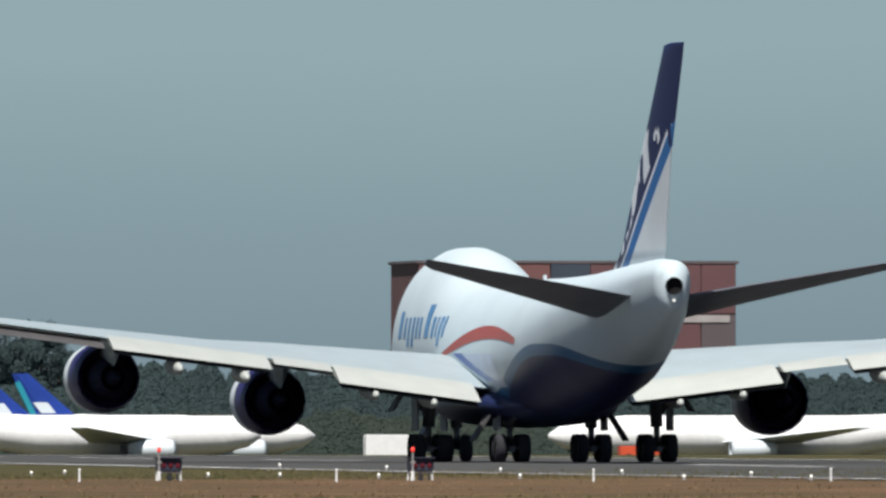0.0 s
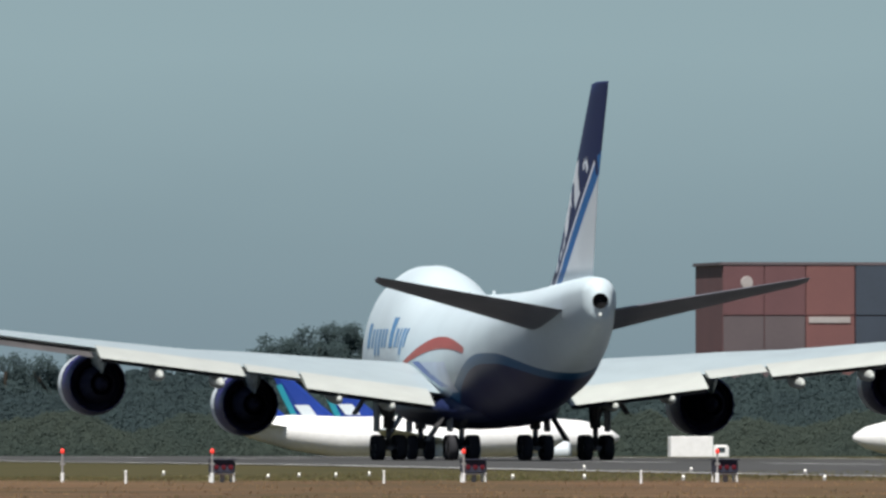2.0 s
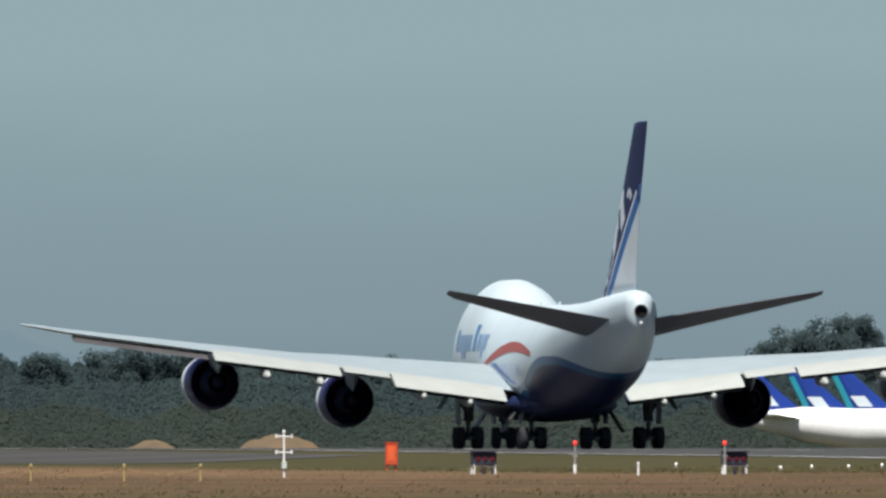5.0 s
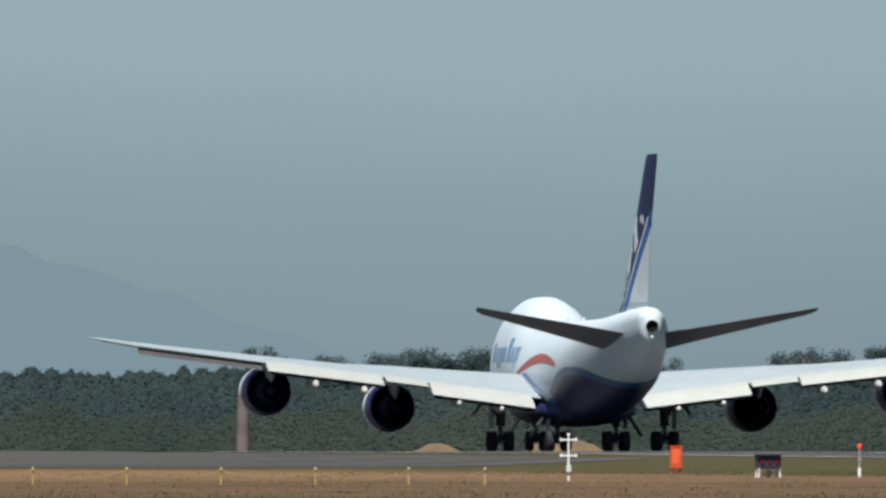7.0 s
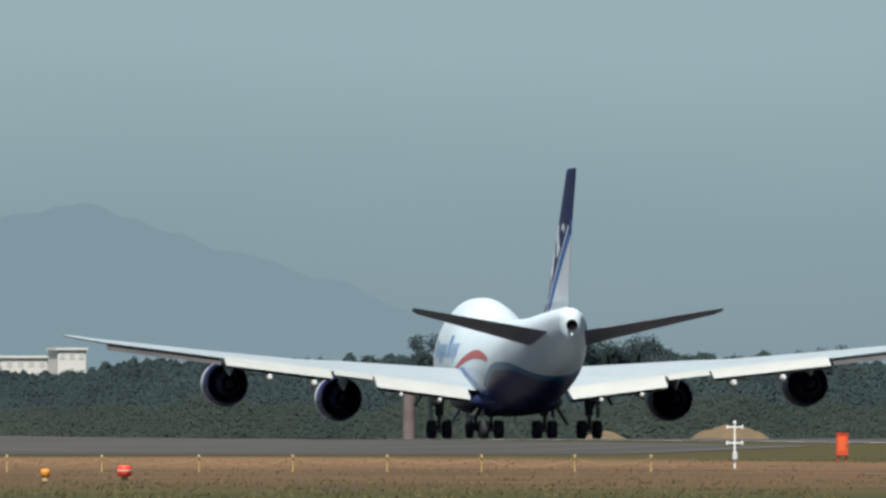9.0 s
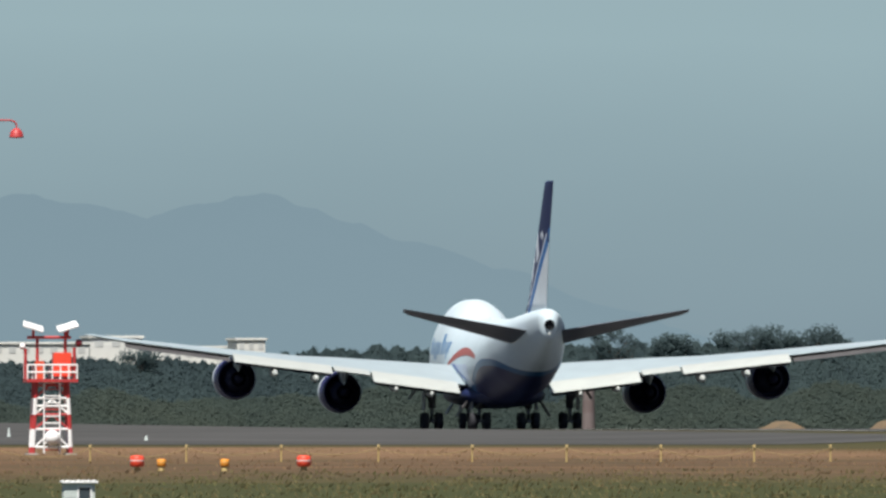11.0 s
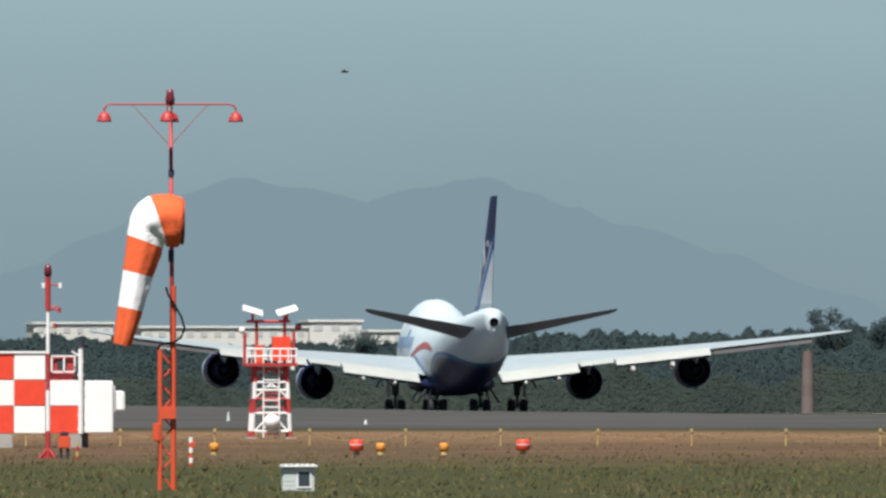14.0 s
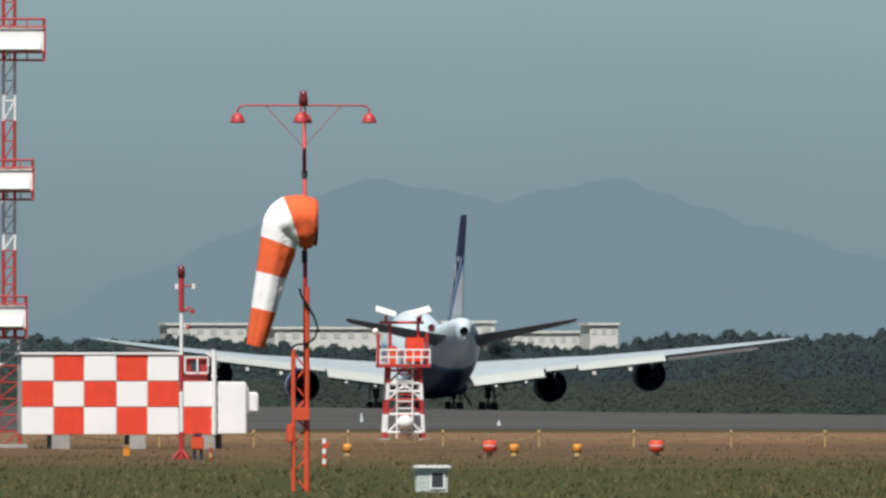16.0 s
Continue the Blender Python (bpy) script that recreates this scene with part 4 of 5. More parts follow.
def airliner(px, d, flip, length):
    """A parked twin-jet; its nose points along +x, or -x where flipped."""
    x, _ = at(px, 700, d)
    gz = ground_z(x, d)
    a = empty("parked_airliner", pose(x, d, gz, 0, 0, 180 if flip else 0), "parked white airliner with a blue tail fin", "aeroplane", "airliners on the apron")
    bm = bmesh.new()
    turned(bm, [(0, 0.3), (3, 1.2), (8, 2.1), (14, 2.5), (length - 9.5, 2.5), (length - 4.5, 2.1), (length - 1.5, 1.3), (length, 0.3)], (0, 0, 3.4), seg=24, caps=True, along="x")
    for v in bm.verts:
        if v.co.x < 14:
            v.co.z += (14 - v.co.x) * 0.10
    part("fuselage", bm, MASTWHITE, a, "", True)
    bm = bmesh.new()
    rings = []
    for z, le, te, th in ((4.6, 9.0, 2.6, 0.45), (7.8, 5.2, 1.1, 0.3), (11.0, 1.6, -0.4, 0.2)):
        rings.append([bm.verts.new((xx, yy, z)) for xx, yy in ((te, 0), (te + 0.3 * (le - te), th), (le - 0.4, th * 0.8), (le, 0), (le - 0.4, -th * 0.8), (te + 0.3 * (le - te), -th))])
    skin(bm, rings)
    f = part("fin", bm, FINBLUE, a, "deep blue fin with a teal trailing band")
    part("teal_band", box(bmesh.new(), -0.1, 0.6, -0.22, 0.22, 0, 6.0, 0.05), TEAL, f, "teal band")
    f.children[0].matrix_local = pose(2.7, 0, 4.5, 0, -26.5, 0)
    for s in (-1, 1):
        bm = bmesh.new()
        box(bm, 2.6, 4.4, s * 0.40 - 0.03, s * 0.40 + 0.03, 6.2, 7.5, 0.02)
        for v in bm.verts:
            v.co.x -= (v.co.z - 6.9) * 0.8
        e = part("fin_emblem", bm, WHITE, f, "plain white emblem shape")
    for s in (-1, 1):
        bm = bmesh.new()
        r2 = [[bm.verts.new((xx, s * 2.0, 2.6 + zz)) for xx, zz in ((30, 0), (26, 0.5), (20, 0), (26, -0.3))], [bm.verts.new((xx, s * 22, 4.4 + zz)) for xx, zz in ((17, 0), (16, 0.12), (14.8, 0), (16, -0.1))]]
        part("wing", skin(bm, r2), WHITE, a)
        bm = bmesh.new()
        r2 = [[bm.verts.new((xx, s * 0.5, 4.6 + zz)) for xx, zz in ((8, 0), (6, 0.25), (3, 0), (6, -0.2))], [bm.verts.new((xx, s * 9, 5.2 + zz)) for xx, zz in ((3.4, 0), (2.6, 0.1), (1.6, 0), (2.6, -0.1))]]
        part("tailplane", skin(bm, r2), WHITE, a)
        bm = bmesh.new()
        turned(bm, [(24, 0.8), (26, 1.2), (29, 1.25), (29.6, 1.05), (29.2, 0.9), (24.5, 0.7)], (0, s * 7.6, 1.75), seg=18, caps=True, along="x")
        part("engine", bm, WHITE, a, "", True)
        part("main_gear", tube(bmesh.new(), (24, s * 3.6, 0), (24, s * 3.6, 2.4), 0.45), STEEL, a)
    part("nose_gear", tube(bmesh.new(), (length - 6, 0, 0), (length - 6, 0, 1.6), 0.3), STEEL, a)
    return a


FINBLUE = mat("deep_blue_fin_paint", (0.015, 0.05, 0.30), 0.4, scale=0.3)
TEAL = mat("teal_paint", (0.02, 0.28, 0.36), 0.4, scale=0.3)
airliner(2808, 2700, False, 41.0)
airliner(2900, 2790, False, 39.5)
airliner(2976, 2745, False, 36.7)
airliner(4650, 2720, True, 50.5)
airliner(4740, 2780, True, 51.0)


def catering_truck():
    d = 2640
    x, _ = at(3595, 715, d)
    t = empty("catering_truck", pose(x, d, ground_z(x, d)), "white box-bodied catering truck on the apron", "truck")
    part("box_body", box(bmesh.new(), 0, 5.0, -1.2, 1.2, 0.9, 3.5, 0.08), MASTWHITE, t)
    part("chassis", box(bmesh.new(), 0.1, 6.9, -1.0, 1.0, 0.5, 0.88, 0.04), STEEL, t)
    cab = part("cab", box(bmesh.new(), 5.1, 6.9, -1.15, 1.15, 0.9, 2.5, 0.2), MASTWHITE, t)
    part("window", box(bmesh.new(), 5.5, 6.4, -1.18, -1.1, 1.6, 2.2, 0.02), GLASS, cab)
    for xx in (1.0, 5.9):
        for yy in (-1.15, 0.85):
            part("wheel", tube(bmesh.new(), (xx, yy, 0.45), (xx, yy + 0.3, 0.45), 0.45, seg=16), TYRE, t)


catering_truck()


def ochre_bank():
    bm = bmesh.new()
    d = 2500
    xa, _ = at(1700, 720, d)
    xb, _ = at(2230, 720, d)
    g = []
    for i in range(81):
        x = xa + (xb - xa) * i / 80
        px = 1700 + 530 * i / 80
        u = 0.8 * math.exp(-((px - 1775) / 50) ** 2) + math.exp(-((px - 2000) / 75) ** 2) + 0.12 * noise.noise((i / 3.0, 2.0, 0))
        row = []
        for j in range(9):
            v = math.sin(math.pi * j / 8)
            row.append(bm.verts.new((x, d + (j - 4) * 3.0, ground_z(x, d) - 0.3 + 3.1 * max(0.0, u) * v * (0.8 + 0.4 * noise.noise((x / 6, j, 0))))))
        g.append(row)
    for a, b in zip(g, g[1:]):
        for j in range(8):
            bm.faces.new((a[j], b[j], b[j + 1], a[j + 1]))
    tagged(part("earth_bank", bm, OCHRE, None, "", True), "low bank of dry ochre grass and earth", "bank")


ochre_bank()


def banded_tower():
    d = 2600
    x, zt = at(1430, 622, d)
    gz = ground_z(x, d)
    h = zt - gz
    s = empty("banded_tower", pose(x, d, gz), "slender red and white banded tower at the woods", "tower")
    cuts = [(-0.03, 0.76), (0.12, 0.75), (0.36, 0.72), (0.54, 0.70), (0.75, 0.67), (1.0, 0.60)]
    for k, ((u0, r0), (u1, r1)) in enumerate(zip(cuts, cuts[1:])):
        bm = bmesh.new()
        turned(bm, [(h * u0, r0), (h * u1, r1)], seg=18, caps=True, along="z")
        part("band", bm, HAZEDWHITE if k % 2 else HAZEDRED, s)
    part("lamp", tube(bmesh.new(), (0, 0, h), (0, 0, h + 0.3), 0.1, 0.08, 8), HAZEDRED, s)


banded_tower()


def service_truck():
    d = 2500
    x, _ = at(4045, 715, d)
    t = empty("service_truck", pose(x, d, ground_z(x, d)), "orange airport service truck on the apron", "truck")
    part("body", box(bmesh.new(), 0, 4.2, -1.1, 1.1, 0.5, 1.7, 0.08), ORANGE, t)
    part("cab", box(bmesh.new(), 4.25, 5.9, -1.05, 1.05, 0.5, 1.9, 0.15), ORANGE, t)
    part("window", box(bmesh.new(), 4.7, 5.5, -1.1, -1.02, 1.2, 1.7, 0.02), GLASS, t)
    for xx in (0.9, 3.2, 5.1):
        part("wheel", tube(bmesh.new(), (xx, -1.15, 0.42), (xx, -0.85, 0.42), 0.42, seg=16), TYRE, t)
        part("wheel", tube(bmesh.new(), (xx, 0.85, 0.42), (xx, 1.15, 0.42), 0.42, seg=16), TYRE, t)


service_truck()


# ---- beside the runway ----
def stand(px, dist, lift=0.0):
    x = dist * math.tan((px + 2646) / F)
    return x, dist, ground_z(x, dist) + lift


MASTGREY = mat("grey_galvanised", (0.38, 0.37, 0.36), 0.5, 0.3, scale=3)


def approach_light_unit():
    """Slope indicator: a dark lamp box with red lenses on white legs."""
    u = empty("slope_light", pose(0, 0, 0), "dark approach slope light unit on white legs", "airfield light", "row of slope lights")
    part("housing", box(bmesh.new(), -0.42, 0.42, -0.5, 0.5, 0.32, 0.80, 0.05), BLACK, u, "black housing")
    part("hood", box(bmesh.new(), -0.46, 0.46, -0.62, 0.55, 0.79, 0.84, 0.015), BLACK, u)
    for k in (-1, 0, 1):
        bm = bmesh.new()
        turned(bm, [(-0.535, 0.0), (-0.53, 0.085), (-0.48, 0.10)], (0.26 * k, 0, 0.55), seg=14)
        part("lens", bm, REDGLASS, u, "dim red lens")
    for sx in (-1, 1):
        for sy in (-1, 1):
            part("leg", tube(bmesh.new(), (sx * 0.40, sy * 0.4, -0.1), (sx * 0.36, sy * 0.4, 0.36), 0.035, seg=8), MASTWHITE, u)
    part("junction_box", box(bmesh.new(), -0.08, 0.08, -0.20, -0.06, 0.0, 0.30, 0.02), MASTGREY, u)
    part("crossbar", tube(bmesh.new(), (-0.42, -0.42, 0.30), (0.42, -0.42, 0.30), 0.03, seg=8), MASTWHITE, u)
    return u


REDGLASS = mat("dim_red_glass", (0.11, 0.010, 0.016), 0.2, scale=3)
proto = approach_light_unit()
proto.matrix_basis = pose(*stand(2359, 821))
for px in (2803, 3248, 3693):
    copy_thing(proto, pose(*stand(px, 821)))


def beacon_stake():
    s = empty("beacon_stake", pose(0, 0, 0), "thin pale stake with a red lamp on top", "airfield light", "red lamp stakes")
    part("stake", tube(bmesh.new(), (0, 0, -0.1), (0, 0, 1.06), 0.04, seg=8), MASTGREY, s)
    bm = bmesh.new()
    turned(bm, [(1.04, 0.045), (1.07, 0.07), (1.15, 0.075), (1.20, 0.05), (1.22, 0.0)], seg=14, along="z")
    part("lamp", bm, REDGLOW, s, "glowing red lamp", True)
    part("bracket", box(bmesh.new(), -0.09, 0.09, -0.04, 0.04, 0.62, 0.70, 0.01), MASTGREY, s)
    part("collar", tube(bmesh.new(), (0, 0, 0.0), (0, 0, 0.35), 0.065, seg=10), MASTWHITE, s)
    return s


proto = beacon_stake()
proto.matrix_basis = pose(*stand(2521, 821))
for px in (2786, 3231, 3680):
    copy_thing(proto, pose(*stand(px, 816)))


def peg():
    p = empty("marker_peg", pose(0, 0, 0), "short white marker peg in the grass", "marker", "white pegs along the verge")
    part("post", tube(bmesh.new(), (0, 0, -0.1), (0, 0, 0.42), 0.045, 0.035, 10), MASTWHITE, p)
    part("cap", tube(bmesh.new(), (0, 0, 0.42), (0, 0, 0.47), 0.055, 0.03, 10), MASTWHITE, p)
    return p


proto = peg()
proto.matrix_basis = pose(*stand(2633, 800))
for px in (3090, 3545, 4000, 4420):
    copy_thing(proto, pose(*stand(px, 800)))


def edge_light():
    p = empty("edge_light", pose(0, 0, 0), "small elevated white runway edge light", "airfield light", "runway edge lights")
    part("base", tube(bmesh.new(), (0, 0, 0), (0, 0, 0.11), 0.07, 0.05, 12), MASTGREY, p)
    bm = bmesh.new()
    turned(bm, [(0.10, 0.04), (0.14, 0.052), (0.18, 0.04), (0.20, 0.0)], seg=12, along="z")
    part("dome", bm, LAMPWHITE, p, "lit glass dome", True)
    return p


proto = edge_light()
lights = [(148.5, 860 + 30 * k) for k in range(5)]
proto.matrix_basis = pose(148.5, 830, ground_z(148.5, 830) + 0.03)
for x, y in lights:
    copy_thing(proto, pose(x, y, ground_z(x, y) + 0.03))
for px, d in ((2885, 905), (2940, 930), (3005, 925), (3064, 935), (3318, 880), (3445, 870), (3620, 850), (3870, 840), (4160, 820), (4385, 815), (2700, 980)):
    copy_thing(proto, pose(*stand(px, d)))


def taxiway_marker(px, dist, h):
    p = empty("taxiway_marker", pose(*stand(px, dist, 0.03)), "small white marker cone at the taxiway", "marker", "white taxiway markers")
    part("base", box(bmesh.new(), -0.11, 0.11, -0.11, 0.11, 0, 0.05, 0.01), HUTPAINT, p)
    part("cone", tube(bmesh.new(), (0, 0, 0.05), (0, 0, h), 0.09, 0.04, 12), HUTPAINT, p)


taxiway_marker(404, 1270, 0.50)
taxiway_marker(647, 1215, 0.26)


def runout_sign():
    s = empty("marker_board", pose(*stand(2196, 905)), "bright orange marker box on short legs", "marker")
    part("box", box(bmesh.new(), -0.23, 0.23, -0.2, 0.2, 0.22, 1.08, 0.03), ORANGE, s)
    part("lid", box(bmesh.new(), -0.25, 0.25, -0.22, 0.22, 1.08, 1.13, 0.015), ORANGE, s)
    part("door", box(bmesh.new(), -0.17, 0.12, -0.212, -0.198, 0.4, 0.98, 0.004), SOCKORANGE, s)
    for sx in (-1, 1):
        part("leg", box(bmesh.new(), sx * 0.17 - 0.04, sx * 0.17 + 0.04, -0.1, 0.1, -0.05, 0.24, 0.01), ORANGE, s)
    part("hasp", box(bmesh.new(), 0.12, 0.16, -0.22, -0.2, 0.6, 0.72, 0.004), STEEL, s)


runout_sign()


def cross_post():
    p = empty("cross_arm_post", pose(*stand(2006, 770)), "white post with two short cross arms and sensors", "instrument")
    part("post", tube(bmesh.new(), (0, 0, -0.1), (0, 0, 1.55), 0.04, 0.03, 10), MASTWHITE, p)
    for z, w in ((1.40, 0.26), (0.86, 0.26)):
        arm = part("arm", tube(bmesh.new(), (-w, 0, z), (w, 0, z), 0.025, seg=8), MASTWHITE, p)
        for s in (-1, 1):
            part("sensor", tube(bmesh.new(), (s * w, 0, z - 0.05), (s * w, 0, z + 0.07), 0.036, seg=8), MASTWHITE, arm)
    part("finial", tube(bmesh.new(), (0, 0, 1.55), (0, 0, 1.62), 0.06, 0.02, 10), MASTWHITE, p)
    part("junction_box", box(bmesh.new(), -0.08, 0.08, -0.1, -0.02, 0.3, 0.55, 0.015), HUTPAINT, p)


cross_post()


def rope_post():
    p = empty("fence_post", pose(0, 0, 0), "short yellow fence post with a rope eye", "fence post", "rope fence posts")
    part("post", tube(bmesh.new(), (0, 0, -0.1), (0, 0, 0.50), 0.028, 0.024, 8), YELLOW, p)
    part("cap", tube(bmesh.new(), (0, 0, 0.50), (0, 0, 0.55), 0.05, 0.03, 8), YELLOW, p)
    part("eye", tube(bmesh.new(), (-0.03, -0.04, 0.45), (0.03, -0.04, 0.45), 0.03, seg=8), ROPE, p)
    return p


POSTS = [-455, -288, -121, 46, 213, 380, 548, 718, 886, 1058, 1224, 1391, 1558, 1723, 1858]
proto = None
for px in POSTS:
    m = pose(*stand(px, 728))
    if proto is None:
        proto = rope_post()
        proto.matrix_basis = m
    else:
        copy_thing(proto, m)
for a, b in zip(POSTS, POSTS[1:]):
    pa, pb = Vector(stand(a, 728)), Vector(stand(b, 728))
    o = pa.copy()
    r = random.Random(a)
    sag = r.uniform(0.20, 0.30)
    pts = [((pb - pa) * u + Vector((0, 0, 0.45 - sag * (1 - (2 * u - 1) ** 2) ** 0.8))) for u in steps(0, 1, 12)]
    t = part("fence_rope", bent(bmesh.new(), pts, 0.012, 6), ROPE)
    t.location = o
    tagged(t, "sagging faded yellow rope between fence posts", "rope", "fence ropes")


def ground_dome(px, dist, red):
    d = empty("ground_light", pose(*stand(px, dist)), "red dome light on a pale base" if red else "amber dome light on a pale base", "airfield light", "dome lights in the grass")
    part("base", tube(bmesh.new(), (0, 0, -0.05), (0, 0, 0.14), 0.11, 0.08, 14), YELLOW, d)
    r = 0.20 if red else 0.13
    bm = bmesh.new()
    turned(bm, [(0.12, r * 0.8), (0.15, r), (0.15 + r * 1.15, r), (0.15 + r * 1.35, r * 0.8), (0.15 + r * 1.42, 0.0)], seg=18, along="z")
    part("dome", bm, REDORANGE if red else AMBER, d, "", True)
    part("lens_band", tube(bmesh.new(), (0, 0, 0.16 + r * 0.55), (0, 0, 0.16 + r * 0.7), r * 1.02, seg=18), HUTPAINT if red else YELLOW, d)


REDORANGE = mat("red_dome_paint", (0.85, 0.075, 0.035), 0.45, scale=3)
for px, red in ((631, True), (926, True), (786, False), (674, False), (379, False)):
    ground_dome(px, 640, red)


def striped_stake(px, dist):
    s = empty("striped_stake", pose(*stand(px, dist)), "thin stake banded orange and white", "marker")
    for k in range(6):
        part("band", tube(bmesh.new(), (0, 0, -0.05 + 0.125 * k), (0, 0, 0.075 + 0.125 * k), 0.05, seg=10), ORANGE if k % 2 == 0 else MASTWHITE, s)
    part("reflector", box(bmesh.new(), -0.02, 0.11, -0.03, 0.0, 0.46, 0.62, 0.01), ORANGE, s)


striped_stake(338, 560)


# ---- windsock ----
def windsock():
    D = 442
    S = F / D
    X, Y, Z = stand(301, D)
    w = empty("windsock", pose(X, Y, Z), "orange and white windsock hanging from a red lit mast", "windsock")

    def q(x, y, dy=0.0):
        """From bearing and height units to metres in the windsock's own space."""
        return Vector(((x - 301) / S, dy, (863 - y) / S))

    part("footing", box(bmesh.new(), -0.35, 0.2, -0.25, 0.25, -0.3, -0.02, 0.02), CONCRETE, w)
    for lx, top in ((283, 612), (307, 500)):
        for k, dy in enumerate((-0.13, 0.13) if lx == 283 else (0.0,)):
            part("lattice_leg", tube(bmesh.new(), q(lx, 866, dy), q(lx, top, dy), 0.055 if lx == 307 else 0.035, seg=10), ORANGE, w, "orange mast leg")
    n = 9
    for k in range(n):
        y0, y1 = 860 - 27 * k, 833 - 27 * k
        a, b = (283, 305) if k % 2 else (305, 283)
        part("lattice_brace", tube(bmesh.new(), q(a, y0), q(b, y1), 0.018, seg=6), ORANGE, w)
    part("clamp_plate", box(bmesh.new(), q(280, 720).x, q(311, 720).x, -0.16, 0.12, q(0, 738).z, q(0, 714).z, 0.02), ORANGE, w)
    part("control_box", box(bmesh.new(), q(270, 0).x, q(282, 0).x, -0.2, 0.02, q(0, 776).z, q(0, 744).z, 0.02), ORANGE, w, "orange control box")
    part("pole", tube(bmesh.new(), q(306, 745), q(302, 190), 0.05, 0.036, 12), REDPAINT, w, "red pole", True)
    for y in (300, 442, 452):
        part("band_clamp", tube(bmesh.new(), q(303, y + 6), q(303, y - 6), 0.056, seg=12), BLACK, w)
    # top lamp
    bm = bmesh.new()
    p0 = q(301, 179)
    turned(bm, [(0, 0.05), (0.02, 0.085), (0.12, 0.09), (0.22, 0.07), (0.28, 0.065), (0.31, 0.0)], p0, seg=16, along="z")
    part("obstruction_lamp", bm, DARKRED, w, "dark red obstruction lamp", True)
    for s in (-1, 1):
        xe = 301 + s * 117
        arm = part("lamp_arm", bent(bmesh.new(), [q(301, 178), q(301 + s * 60, 178), q(301 + s * 105, 178), q(301 + s * 113, 180), q(301 + s * 117, 186), q(301 + s * 117, 196)], 0.018, 8), REDPAINT, w)
        part("arm_brace", tube(bmesh.new(), q(301 + s * 68, 178), q(301, 252), 0.006, seg=6), REDPAINT, arm)
    for xe, dy in ((184, 0), (418, 0), (293, -0.45), (307, 0.45)):
        base = q(xe, 194, dy)
        bm = bmesh.new()
        turned(bm, [(0.03, 0.02), (0.015, 0.055), (-0.025, 0.098), (-0.08, 0.125), (-0.14, 0.138), (-0.165, 0.145), (-0.15, 0.125), (-0.02, 0.03)], base, seg=20, along="z")
        sh = part("lamp_shade", bm, REDPAINT, w, "red enamelled bell shade", True)
        bm = bmesh.new()
        turned(bm, [(-0.06, 0.03), (-0.12, 0.05), (-0.16, 0.04), (-0.18, 0.0)], base, seg=10, along="z")
        part("bulb", bm, HUBWHITE, sh, "", True)
        if dy:
            part("lamp_arm", tube(bmesh.new(), q(301, 180), q(xe, 180, dy), 0.016, seg=8), REDPAINT, w)
            part("lamp_arm", tube(bmesh.new(), q(xe, 180, dy), q(xe, 194, dy), 0.016, seg=8), REDPAINT, w)
    # the cloth: rings along a line that comes out of the mouth, then hangs
    line = [(322, 388, 40, -6), (318, 387, 44.5, -4), (305, 386, 47, 2), (292, 386, 47.5, 9), (280, 387, 47, 19), (269, 393, 42.5, 38), (261, 401, 36, 58), (257, 417, 33, 68), (253, 437, 31, 73), (247, 459, 28.5, 75), (240, 485, 25.5, 76), (234, 513, 24, 77), (228, 541, 22, 77), (221, 573, 19.5, 76), (213, 605, 15.5, 76)]
    cuts = [(0, 16, SOCKORANGE), (16, 29, SOCKWHITE), (29, 39, SOCKORANGE), (39, 48, SOCKWHITE), (48, 56, SOCKORANGE)]
    dense = []
    for i in range(len(line) - 1):
        for k in range(4):
            u = k / 4
            dense.append(tuple(line[i][j] + (line[i + 1][j] - line[i][j]) * u for j in range(4)))
    dense.append(line[-1])

    def ring(bm, i):
        x, y, r, ang = dense[i]
        c = q(x, y, -0.04 * i / 10)
        a = radians(ang)
        nrm = Vector((-math.sin(a), 0, math.cos(a)))
        out = []
        hang = min(1.0, i / 24)
        for k in range(40):
            t = 2 * math.pi * k / 40
            fold = 1 + hang * (0.05 * math.sin(5 * t + i * 0.10) + 0.035 * math.sin(9 * t + 1 + i * 0.05)) + 0.04 * noise.noise((math.cos(t) * 2, math.sin(t) * 2, i * 0.3))
            rr = r / S * fold
            d = nrm * math.cos(t) * rr + Vector((0, 1, 0)) * math.sin(t) * rr * (1 - 0.18 * hang)
            out.append(bm.verts.new(c + d))
        return out

    for a, b, m in cuts:
        bm = bmesh.new()
        skin(bm, [ring(bm, i) for i in range(a, b + 1)], caps=False)
        part("cloth_band", bm, m, w, "orange cloth band" if m is SOCKORANGE else "white cloth band", True)
    bm = bmesh.new()
    c = q(322, 388)
    turned(bm, [(c.x - 0.02, 0.42), (c.x + 0.01, 0.435), (c.x + 0.03, 0.42), (c.x + 0.01, 0.40)], (0, 0, c.z), seg=40, along="x")
    part("mouth_ring", bm, DARKRED, w, "", True)
    cable = [q(296, 508, -0.06), q(293, 503, -0.08), q(297, 516, -0.1), q(307, 532, -0.12), q(320, 555, -0.12), q(326, 575, -0.12), q(320, 592, -0.1), q(306, 601, -0.08), q(290, 602, -0.06), q(282, 606, -0.02), q(280, 614, 0)]
    part("cable", bent(bmesh.new(), cable, 0.022, 8), CABLE, w, "black looping cable", True)


DARKRED = mat("dark_red_enamel", (0.16, 0.02, 0.03), 0.35, scale=3)
windsock()


